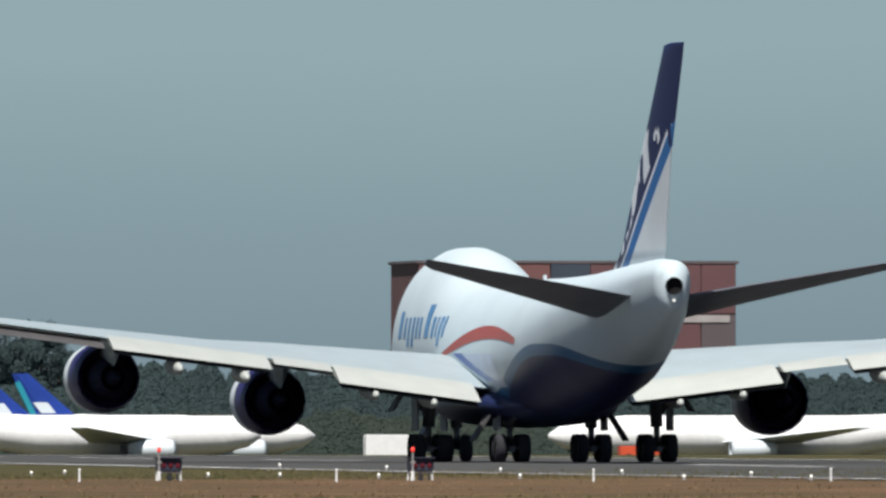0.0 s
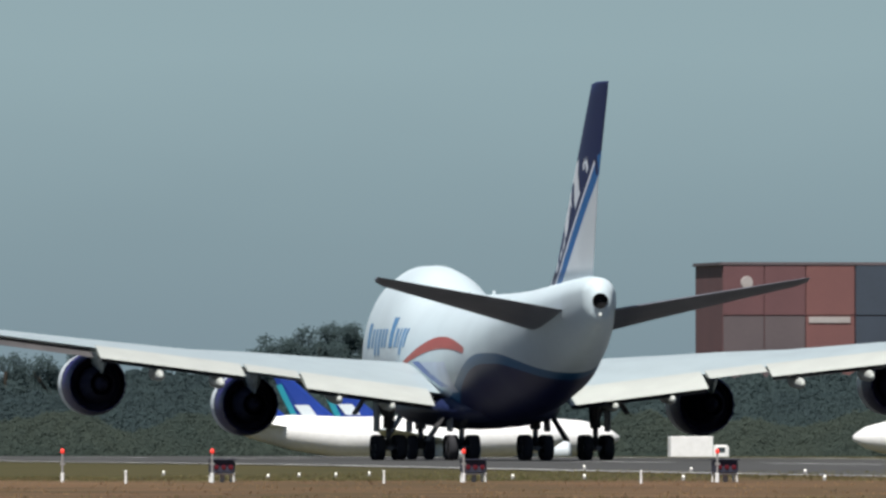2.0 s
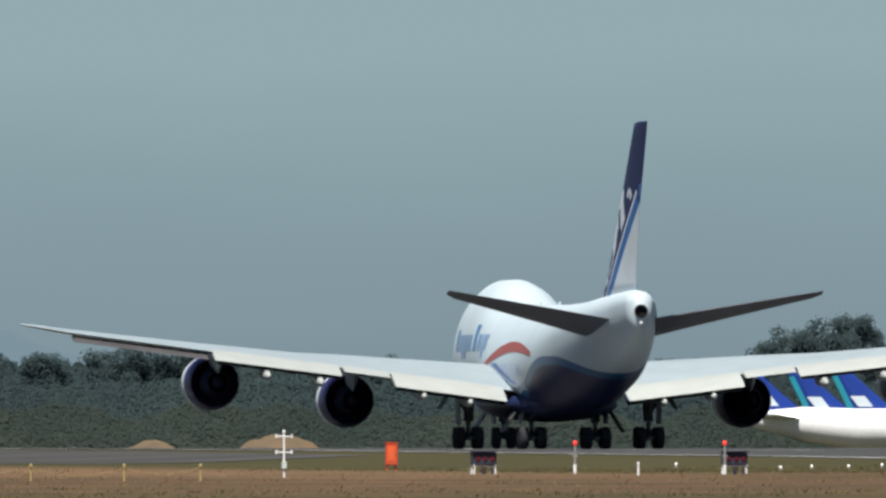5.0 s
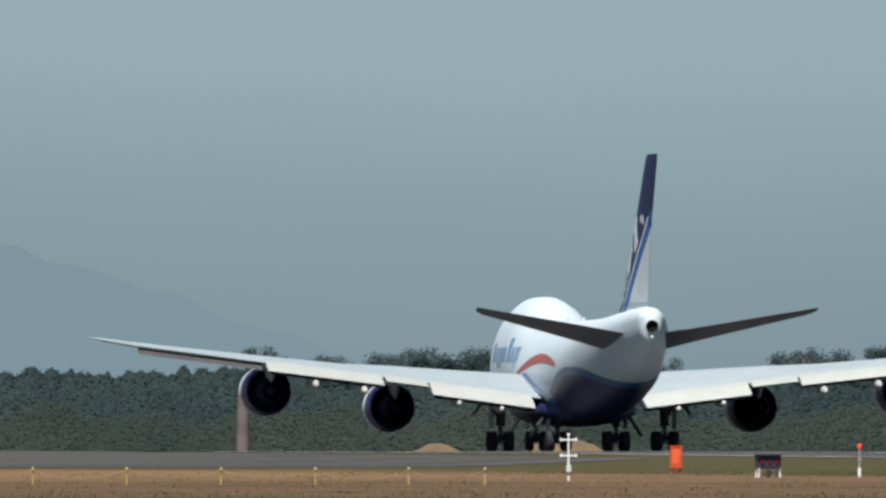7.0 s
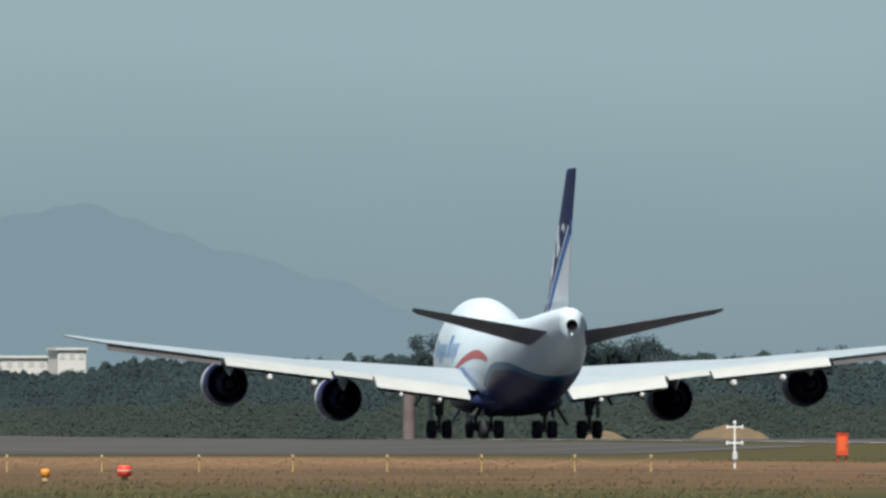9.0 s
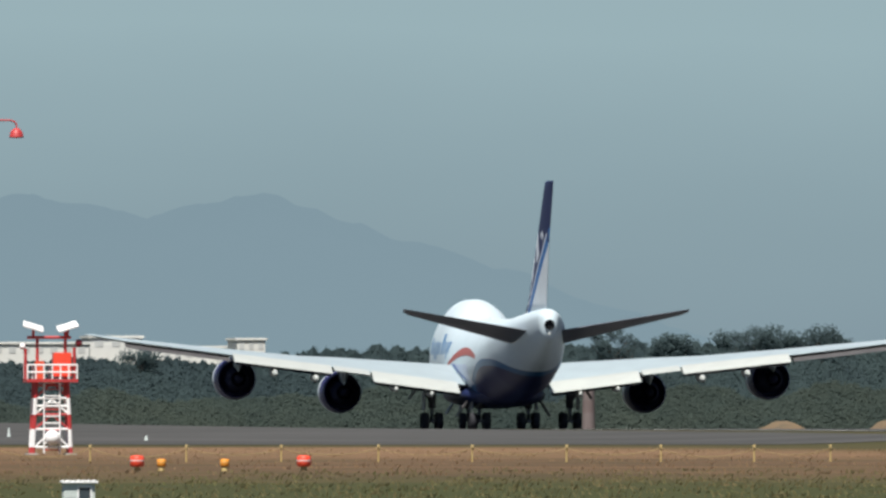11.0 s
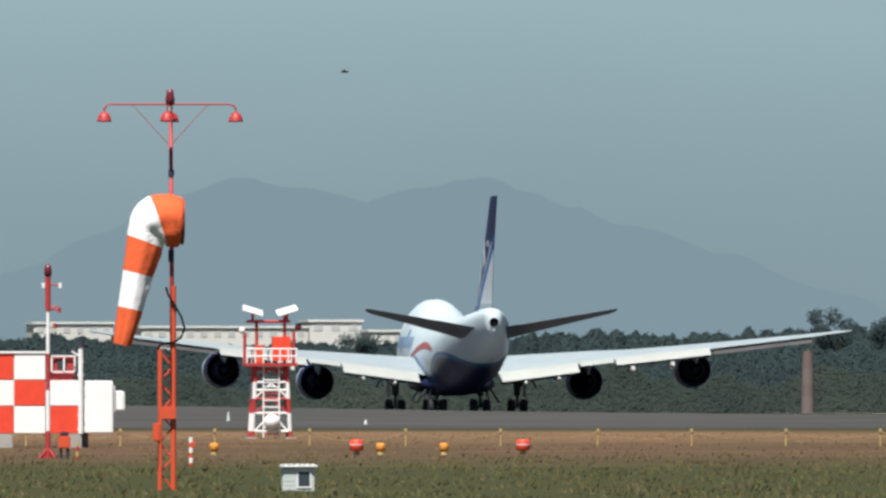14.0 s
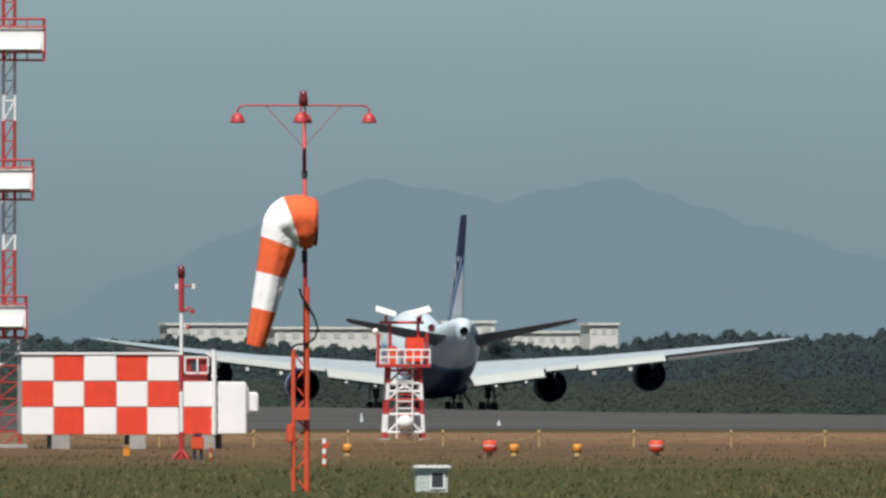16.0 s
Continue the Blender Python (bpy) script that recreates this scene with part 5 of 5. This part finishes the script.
def shelter_box():
    D = 438
    S = F / D
    h = empty("instrument_hut", pose(*stand(528, D)), "small weathered white instrument hut in the grass", "hut")
    part("body", box(bmesh.new(), -0.31, 0.29, -0.25, 0.25, 0.0, 0.46, 0.01), HUTPAINT, h)
    part("roof", box(bmesh.new(), -0.35, 0.35, -0.34, 0.34, 0.46, 0.505, 0.012), MASTWHITE, h)
    for k in range(7):
        part("roof_rib", box(bmesh.new(), -0.33 + 0.1 * k, -0.30 + 0.1 * k, -0.34, 0.34, 0.505, 0.525, 0.004), MASTWHITE, h)
    wdw = part("window", box(bmesh.new(), -0.02, 0.20, -0.262, -0.248, 0.09, 0.38, 0.004), GLASS, h, "dark window")
    for x0, x1, z0, z1 in ((-0.05, -0.02, 0.06, 0.41), (0.20, 0.23, 0.06, 0.41), (-0.02, 0.20, 0.38, 0.41), (-0.02, 0.20, 0.06, 0.09)):
        part("window_frame", box(bmesh.new(), x0, x1, -0.272, -0.248, z0, z1, 0.004), MASTWHITE, wdw)
    for k in range(5):
        part("board", box(bmesh.new(), -0.30, -0.07, -0.262, -0.25, 0.02 + 0.085 * k, 0.095 + 0.085 * k, 0.004), HUTPAINT, h)
    part("footing", box(bmesh.new(), -0.34, 0.32, -0.28, 0.28, -0.2, 0.0, 0.01), CONCRETE, h)


shelter_box()


def ladder_tower():
    """A braced steel tower, banded red and white, with a railed platform and two tilted white panels."""
    D = 830
    S = F / D
    X, Y, Z = stand(478, D)
    t = empty("instrument_tower", pose(X, Y, Z), "red and white banded steel tower with railed platform", "tower")

    def zz(y):
        return (778 - y) / S

    bands = [(778, 765, REDPAINT), (765, 733, MASTWHITE), (733, 707, REDPAINT), (707, 678, MASTWHITE), (678, 648, REDPAINT)]
    for sx in (-1, 1):
        for sy in (-1, 1):
            for y0, y1, m in bands:
                part("leg", tube(bmesh.new(), (sx * (34 - 0.05 * (778 - y0)) / S, sy * 0.55, zz(y0) - (0.1 if y0 == 778 else 0)), (sx * (34 - 0.05 * (778 - y1)) / S, sy * 0.55, zz(y1)), 0.075, seg=10), m, t)
    for y, m in ((765, MASTWHITE), (733, MASTWHITE), (707, REDPAINT), (692, MASTWHITE), (678, MASTWHITE), (655, REDPAINT)):
        for sy in (-1, 1):
            part("girt", tube(bmesh.new(), (-30 / S, sy * 0.55, zz(y)), (30 / S, sy * 0.55, zz(y)), 0.045, seg=8), m, t)
    for y0, y1, m in ((733, 707, REDPAINT), (678, 650, REDPAINT), (707, 680, MASTWHITE), (765, 735, MASTWHITE)):
        for sx in (-1, 1):
            part("brace", tube(bmesh.new(), (sx * 30 / S, -0.55, zz(y0)), (0, -0.55, zz(y1)), 0.035, seg=8), m, t)
    for sx in (-1, 1):
        part("ladder_rail", tube(bmesh.new(), (sx * 14 / S, -0.6, zz(776)), (sx * 14 / S, -0.6, zz(640)), 0.03, seg=8), MASTWHITE, t)
    for k in range(11):
        y = 770 - 12 * k
        part("rung", tube(bmesh.new(), (-14 / S, -0.6, zz(y)), (14 / S, -0.6, zz(y)), 0.022, seg=6), MASTWHITE if k % 3 else REDPAINT, t)
    part("platform", box(bmesh.new(), -46 / S, 46 / S, -0.85, 0.85, zz(650), zz(644), 0.01), REDPAINT, t, "red platform deck")
    for sy in (-1, 1):
        for k in range(7):
            x = (-44 + 88 * k / 6) / S
            part("rail_post", tube(bmesh.new(), (x, sy * 0.8, zz(646)), (x, sy * 0.8, zz(618)), 0.03, seg=8), MASTWHITE, t)
        for y in (619, 632):
            part("rail", tube(bmesh.new(), (-45 / S, sy * 0.8, zz(y)), (45 / S, sy * 0.8, zz(y)), 0.03, seg=8), MASTWHITE, t)
    part("cabinet", box(bmesh.new(), 4 / S, 36 / S, -0.3, 0.4, zz(640), zz(597), 0.03), REDORANGE, t, "red equipment cabinet")
    part("cabinet", box(bmesh.new(), -28 / S, -12 / S, -0.3, 0.3, zz(645), zz(612), 0.03), ORANGE, t)
    for x, y1 in ((-24, 572), (26, 560), (-45, 590), (42, 588)):
        part("mast", tube(bmesh.new(), (x / S, 0, zz(645)), (x / S, 0, zz(y1)), 0.06, seg=10), REDPAINT, t)
    part("crossbeam", tube(bmesh.new(), (-42 / S, 0, zz(570)), (36 / S, 0, zz(570)), 0.055, seg=10), REDPAINT, t)
    for sx, px in ((-1, -31), (1, 30)):
        p = part("panel", box(bmesh.new(), -0.38, 0.38, -0.40, 0.40, -0.03, 0.03, 0.015), MASTWHITE, t, "tilted white panel")
        p.location, p.rotation_euler = (px / S, 0, zz(551)), (radians(14), radians(sx * -17), 0)
        part("panel_arm", tube(bmesh.new(), (px / S, 0, zz(570)), (px / S, 0, zz(554)), 0.05, seg=8), REDPAINT, t)
    bm = bmesh.new()
    turned(bm, [(-0.12, 0.0), (-0.1, 0.08), (0.0, 0.12), (0.1, 0.08), (0.12, 0.0)], (-50 / S, 0, zz(586)), seg=14, along="z")
    part("sensor", bm, MASTWHITE, t, "white round sensor", True)
    bm = bmesh.new()
    turned(bm, [(-0.14, 0.0), (-0.12, 0.1), (0.0, 0.13), (0.12, 0.1), (0.14, 0.0)], (50 / S, 0, zz(580)), seg=14, along="z")
    part("sensor", bm, DARKRED, t, "dark red lamp", True)
    bm = bmesh.new()
    turned(bm, [(-0.45, 0.05), (-0.40, 0.24), (-0.1, 0.29), (0.2, 0.25)], (1 / S, -0.45, zz(748)), seg=18, caps=True)
    part("drum", bm, MASTWHITE, t, "white drum at the tower foot", True)
    for sx in (-1, 1):
        part("footing", box(bmesh.new(), sx * 34 / S - 0.2, sx * 34 / S + 0.2, -0.75, 0.75, -0.3, 0.05, 0.02), CONCRETE, t)


ladder_tower()


# ---- glide path station ----
def chequered_cabin():
    D = 710
    S = F / D
    X, Y, Z = stand(-198, D)
    c = empty("equipment_cabin", pose(X, Y, Z), "equipment cabin in red and white chequered panels on concrete feet", "cabin")

    def m(px):
        return (px + 198) / S

    def zz(y):
        return (793 - y) / S

    part("core", box(bmesh.new(), m(-196), m(81), 0.03, 2.6, zz(767), zz(626), 0.02), HUTPAINT, c)
    part("core", box(bmesh.new(), m(81.2), m(141), 0.03, 2.6, zz(767), zz(675), 0.02), HUTPAINT, c)
    cols = [-198, -141, -87, -29, 26, 82, 142]
    rows = [768, 719, 673, 624]
    for i in range(6):
        for j in range(3):
            if i == 5 and j == 2:
                continue
            red = (i + j) % 2 == 1 if i < 5 else j == 0
            part("panel", box(bmesh.new(), m(cols[i]) + 0.012, m(cols[i + 1]) - 0.012, -0.012 * ((i * 7 + j * 3) % 3), 0.06, zz(rows[j]) + 0.012, zz(rows[j + 1]) - 0.012, 0.012), REDORANGE if red else PANELWHITE, c)
    part("roof", box(bmesh.new(), m(-200), m(84), -0.05, 2.7, zz(626), zz(622), 0.01), MASTWHITE, c)
    for a, b in ((-144, -112), (-6, 23), (116, 146)):
        part("concrete_foot", box(bmesh.new(), m(a), m(b), -0.10, 2.4, -0.15, zz(769), 0.02), CONCRETE, c)
    # annex with stepped end
    part("annex", box(bmesh.new(), m(146), m(202), 0.05, 2.2, zz(767), zz(674), 0.03), PANELWHITE, c, "white annex")
    part("annex_hood", box(bmesh.new(), m(200), m(224), 0.3, 1.9, zz(728), zz(692), 0.05), PANELWHITE, c)
    part("annex_cap", box(bmesh.new(), m(172), m(206), 0.15, 2.1, zz(732), zz(680), 0.05), PANELWHITE, c)
    part("annex_foot", box(bmesh.new(), m(150), m(162), 1.0, 2.0, -0.15, zz(767), 0.02), CONCRETE, c)
    # railed lookout above the last column
    part("lookout_box", box(bmesh.new(), m(92), m(134), 0.3, 1.6, zz(674), zz(632), 0.02), REDPAINT, c, "red railed lookout")
    part("lookout_window", box(bmesh.new(), m(104), m(120), 0.27, 0.31, zz(654), zz(636), 0.01), GLASS, c)
    for a, b, y0, y1 in ((92, 136, 660, 657), (92, 136, 632, 629), (92, 95, 660, 630), (133, 136, 660, 630), (114, 117, 660, 630)):
        part("lookout_rail", box(bmesh.new(), m(a), m(b), 0.20, 0.25, zz(y0), zz(y1), 0.005), MASTWHITE, c)
    # corner mast and small fittings
    for y0, y1, mm in ((768, 615, MASTWHITE), (615, 604, BLACK)):
        part("corner_mast", tube(bmesh.new(), (m(144), -0.06, zz(y0)), (m(144), -0.06, zz(y1)), 0.075 if mm is MASTWHITE else 0.10, seg=12), mm, c)
    for k in range(6):
        part("step_iron", tube(bmesh.new(), (m(138), -0.08, zz(760 - 24 * k)), (m(149), -0.08, zz(760 - 24 * k)), 0.02, seg=6), MASTWHITE, c)
    part("bracket", tube(bmesh.new(), (m(140), -0.06, zz(630)), (m(128), -0.06, zz(622)), 0.03, seg=8), MASTWHITE, c)


PANELWHITE = mat("chalk_white_panel", (0.90, 0.90, 0.89), 0.5, second=(0.84, 0.84, 0.82), scale=1.2)
chequered_cabin()


def aerial_mast():
    """Lattice mast in red and white with three reflector aerials."""
    D = 722
    S = F / D
    X, Y, Z = stand(-220, D)
    t = empty("aerial_mast", pose(X, Y, Z), "red and white lattice mast with three white reflector aerials", "mast")

    def zz(y):
        return (790 - y) / S

    w = 0.18
    edges = [790, 645, 597, 530, 440, 350, 282, 210, 104, 30, -60, -150]
    mats = [REDPAINT, MASTWHITE, REDPAINT, REDPAINT, MASTWHITE, REDPAINT, REDPAINT, MASTWHITE, REDPAINT, REDPAINT, MASTWHITE]
    for y0, y1, mm in zip(edges, edges[1:], mats):
        ww = 0.34 if y0 > 600 else w
        for sx in (-1, 1):
            for sy in (-1, 1):
                part("leg", tube(bmesh.new(), (sx * ww, sy * ww, zz(y0)), (sx * ww, sy * ww, zz(y1)), 0.045, seg=8), mm, t)
        n = max(1, round((zz(y1) - zz(y0)) / 0.55))
        for k in range(n):
            za, zb = zz(y0) + (zz(y1) - zz(y0)) * k / n, zz(y0) + (zz(y1) - zz(y0)) * (k + 1) / n
            part("lacing", tube(bmesh.new(), (-ww, -ww, za), (ww, -ww, zb), 0.022, seg=6), mm, t)
            part("lacing", tube(bmesh.new(), (-ww, -ww, zb), (ww, -ww, zb), 0.022, seg=6), mm, t)
    for yt, yb, hw in ((30, 103, 60), (280, 350, 40), (522, 594, 28)):
        hw = hw / S
        a = part("reflector", box(bmesh.new(), -hw - 0.6, hw, -0.55, -0.40, zz(yb - 16), zz(yt + 16), 0.02), PANELWHITE, t, "white reflector aerial")
        bm = bmesh.new()
        rings = [[bm.verts.new((x, yy, z)) for yy, z in ((-0.56, zz(yb - 17)), (-0.95, zz(yb - 19)), (-0.56, zz(yb - 38)))] for x in (-hw - 0.5, hw - 0.12)]
        # Greyer paint than the reflector's puts the trough's shade into the colour.
        part("trough", skin(bm, rings), HUTPAINT, a, "trough in greyer paint for its shade")
        for y0, y1 in ((yt, yt + 14), (yb - 14, yb)):
            for yy in (-0.6, 0.2):
                for z in (zz(y0), zz(y1)):
                    part("frame_rail", tube(bmesh.new(), (-hw - 0.65, yy, z), (hw + 0.06, yy, z), 0.03, seg=8), REDPAINT, a)
            for k in range(6):
                x = -hw - 0.6 + (2 * hw + 0.62) * k / 5
                part("frame_post", tube(bmesh.new(), (x, -0.6, zz(y0)), (x, -0.6, zz(y1)), 0.022, seg=6), REDPAINT, a)
        part("side_frame", box(bmesh.new(), hw, hw + 0.05, -0.6, 0.2, zz(yb), zz(yt), 0.01), REDPAINT, a)
    part("footing", box(bmesh.new(), -1.1, 0.55, -0.8, 0.8, -0.2, 0.12, 0.02), CONCRETE, t)


aerial_mast()


def banded_pole():
    D = 613
    S = F / D
    p = empty("lamp_pole", pose(*stand(85, D)), "slim red and white banded pole with red lamps", "pole")

    def zz(y):
        return (810 - y) / S

    for y0, y1, mm, r in ((815, 762, REDPAINT, 0.07), (762, 690, MASTWHITE, 0.06), (690, 625, REDPAINT, 0.055), (625, 548, MASTWHITE, 0.05), (548, 488, REDPAINT, 0.075)):
        part("band", tube(bmesh.new(), (0, 0, zz(y0)), (0, 0, zz(y1)), r, seg=12), mm, p)
    bm = bmesh.new()
    turned(bm, [(0, 0.06), (0.03, 0.10), (0.2, 0.10), (0.3, 0.075), (0.34, 0.0)], (0, 0, zz(488)), seg=14, along="z")
    part("top_lamp", bm, DARKRED, p, "dark red obstruction lamp", True)
    for y, x0, x1 in ((503, -8, 22), (547, 0, 20), (575, 0, 12)):
        arm = part("arm", tube(bmesh.new(), (x0 / S, 0, zz(y)), (x1 / S, 0, zz(y)), 0.02, seg=8), REDPAINT if y != 575 else MASTWHITE, p)
        for x in {x0, x1} - {0}:
            part("sensor", tube(bmesh.new(), (x / S, 0, zz(y + 5)), (x / S, 0, zz(y - 4)), 0.05, seg=10), MASTWHITE if y == 503 else REDPAINT, arm)
    part("bracket", tube(bmesh.new(), (0, 0, zz(548)), (16 / S, 0, zz(540)), 0.03, seg=8), REDPAINT, p)
    for k in range(4):
        a = math.pi / 2 * k + 0.6
        part("foot_stay", tube(bmesh.new(), (0, 0, 0.28), (0.34 * math.cos(a), 0.34 * math.sin(a), -0.04), 0.03, seg=8), REDPAINT, p)
    part("base_plate", tube(bmesh.new(), (0, 0, -0.1), (0, 0, 0.06), 0.17, seg=14), REDPAINT, p)


banded_pole()


def cable_post():
    p = empty("cable_post", pose(*stand(114, 606)), "orange cable box on dark legs", "cable box")
    part("box", box(bmesh.new(), -0.16, 0.16, -0.1, 0.1, 0.28, 0.62, 0.03), ORANGE, p)
    part("cap", box(bmesh.new(), -0.12, 0.12, -0.09, 0.09, 0.62, 0.72, 0.03), BLACK, p)
    for s in (-1, 1):
        part("leg", tube(bmesh.new(), (s * 0.09, 0, -0.08), (s * 0.09, 0, 0.30), 0.04, seg=8), BLACK, p)
    q = empty("marker_post", pose(*stand(137, 604)), "short post banded yellow and red", "marker")
    for k in range(4):
        part("band", tube(bmesh.new(), (0, 0, -0.05 + 0.13 * k), (0, 0, 0.08 + 0.13 * k), 0.04, seg=8), YELLOW if k % 2 else REDPAINT, q)


cable_post()


def amber_box(px, dist):
    b = empty("ground_box", pose(*stand(px, dist)), "small amber junction box in the grass", "junction box")
    part("body", box(bmesh.new(), -0.09, 0.09, -0.08, 0.08, -0.05, 0.26, 0.03), AMBER, b)
    part("lid", box(bmesh.new(), -0.10, 0.10, -0.09, 0.09, 0.26, 0.30, 0.01), YELLOW, b)


amber_box(-12, 640)


# ---- grass ----
def tussocks(name, y0, y1, count, tall, material, label, seed, along_verge=False):
    rnd = random.Random(seed)
    verts, faces = [], []
    while count > 0:
        y = rnd.uniform(y0, y1)
        px = rnd.uniform(-420, 2200) if y < 580 else rnd.uniform(-420, 4700)
        x = y * math.tan((px + 2646) / F)
        verge = x > 106 + 4 * noise.noise((y / 15, 0, 1)) and y > 835 + 25 * noise.noise((x / 4, y / 40, 2))
        if verge != along_verge:
            continue
        if 0.45 + 0.5 * noise.noise((x / 3.0, y / 22.0, seed)) < rnd.random() * 0.8:
            continue
        count -= 1
        z = ground_z(x, y)
        h = tall * rnd.uniform(0.4, 1.2) * (1.6 if rnd.random() < 0.08 else 1)
        for k in range(3):
            w = rnd.uniform(0.02, 0.07)
            dx, lean = rnd.uniform(-0.2, 0.2), rnd.uniform(-0.08, 0.08)
            i = len(verts)
            verts += [(x + dx - w / 2, y, z - 0.02), (x + dx + w / 2, y + 0.03, z - 0.02), (x + dx + lean, y + 0.01, z + h)]
            faces.append((i, i + 1, i + 2))
    me = bpy.data.meshes.new(name)
    me.from_pydata(verts, [], faces)
    me.materials.append(material)
    tagged(new(name, me), label, "grass", kind="stuff")


GREENBLADE = mat("green_grass_blades", (0.135, 0.142, 0.060), 0.9, second=(0.20, 0.155, 0.080), scale=0.08, fine=20, random_value=0.18, spread=0.35, sheen=0.05)
BROWNBLADE = mat("dry_grass_blades", (0.32, 0.210, 0.115), 0.9, second=(0.22, 0.150, 0.085), scale=0.05, fine=20, random_value=0.12, spread=0.35, sheen=0.05)
tussocks("green_grass", 395, 640, 3500, 0.09, GREENBLADE, "tufts of olive green grass", 21)
tussocks("verge_grass", 810, 960, 5000, 0.09, GREENBLADE, "low olive green grass along the runway edge", 23, True)
tussocks("dry_grass", 600, 1000, 2200, 0.08, BROWNBLADE, "tufts of dry reddish brown grass", 22)


# ---- bird ----
def bird():
    b = empty("bird", pose(*(0, 600, 10)), "small dark bird gliding past", "bird")
    bm = bmesh.new()
    turned(bm, [(-0.11, 0.008), (-0.05, 0.03), (0.03, 0.035), (0.09, 0.022), (0.12, 0.004)], seg=10, caps=True, along="x")
    part("body", bm, BIRDGREY, b, "", True)
    for s in (-1, 1):
        bm = bmesh.new()
        r = [[bm.verts.new((x, s * 0.02, z)) for x, z in ((-0.04, 0), (0.0, 0.012), (0.05, 0), (0.0, -0.004))], [bm.verts.new((x - 0.04, s * 0.19, 0.05 + z)) for x, z in ((-0.01, 0), (0.0, 0.004), (0.015, 0), (0.0, -0.002))]]
        part("wing", skin(bm, r), BIRDGREY, b)
    return b


BIRDGREY = mat("grey_feathers", (0.07, 0.07, 0.07), 0.8, scale=8)
gliding_bird = bird()


# ---- what moves ----
ROLL = [(0.0, 1034.3), (0.5, 1062.5), (1.0, 1090.9), (1.5, 1120.1), (2.0, 1149.5), (2.5, 1178.5), (3.0, 1208.4), (3.5, 1238.8), (4.0, 1269.5), (4.5, 1301.0), (5.3, 1353.8), (6.2, 1414.6), (7.0, 1469.7), (7.5, 1506.5), (8.0, 1543.3), (8.5, 1581.0), (9.0, 1617.9), (9.8, 1674.9), (10.6, 1733.2), (11.5, 1800.7), (12.0, 1838.7), (12.5, 1879.1), (13.0, 1921.0), (13.5, 1964.4), (14.0, 2008.2), (14.5, 2054.0), (15.0, 2100.4), (15.5, 2147.9), (16.0, 2188.9)]


def motions():
    walk(aeroplane, [(t, pose(LANE, y, ground_z(LANE, y + 38) + 0.03, 0, 0, -0.4 * max(0.0, 1 - t / 7))) for t, y in ROLL])
    # the bird crosses the sky from left to right in the last seconds
    rows = []
    for t, px, py in ((0.0, -11000, 400), (13.5, 150, 120), (14.0, 610, 127), (14.5, 937, 147), (15.0, 1250, 146), (16.0, 1950, 150)):
        x, z = at(px, py, 600)
        rows.append((t, pose(x, 600, z)))
    walk(gliding_bird, rows)


motions()
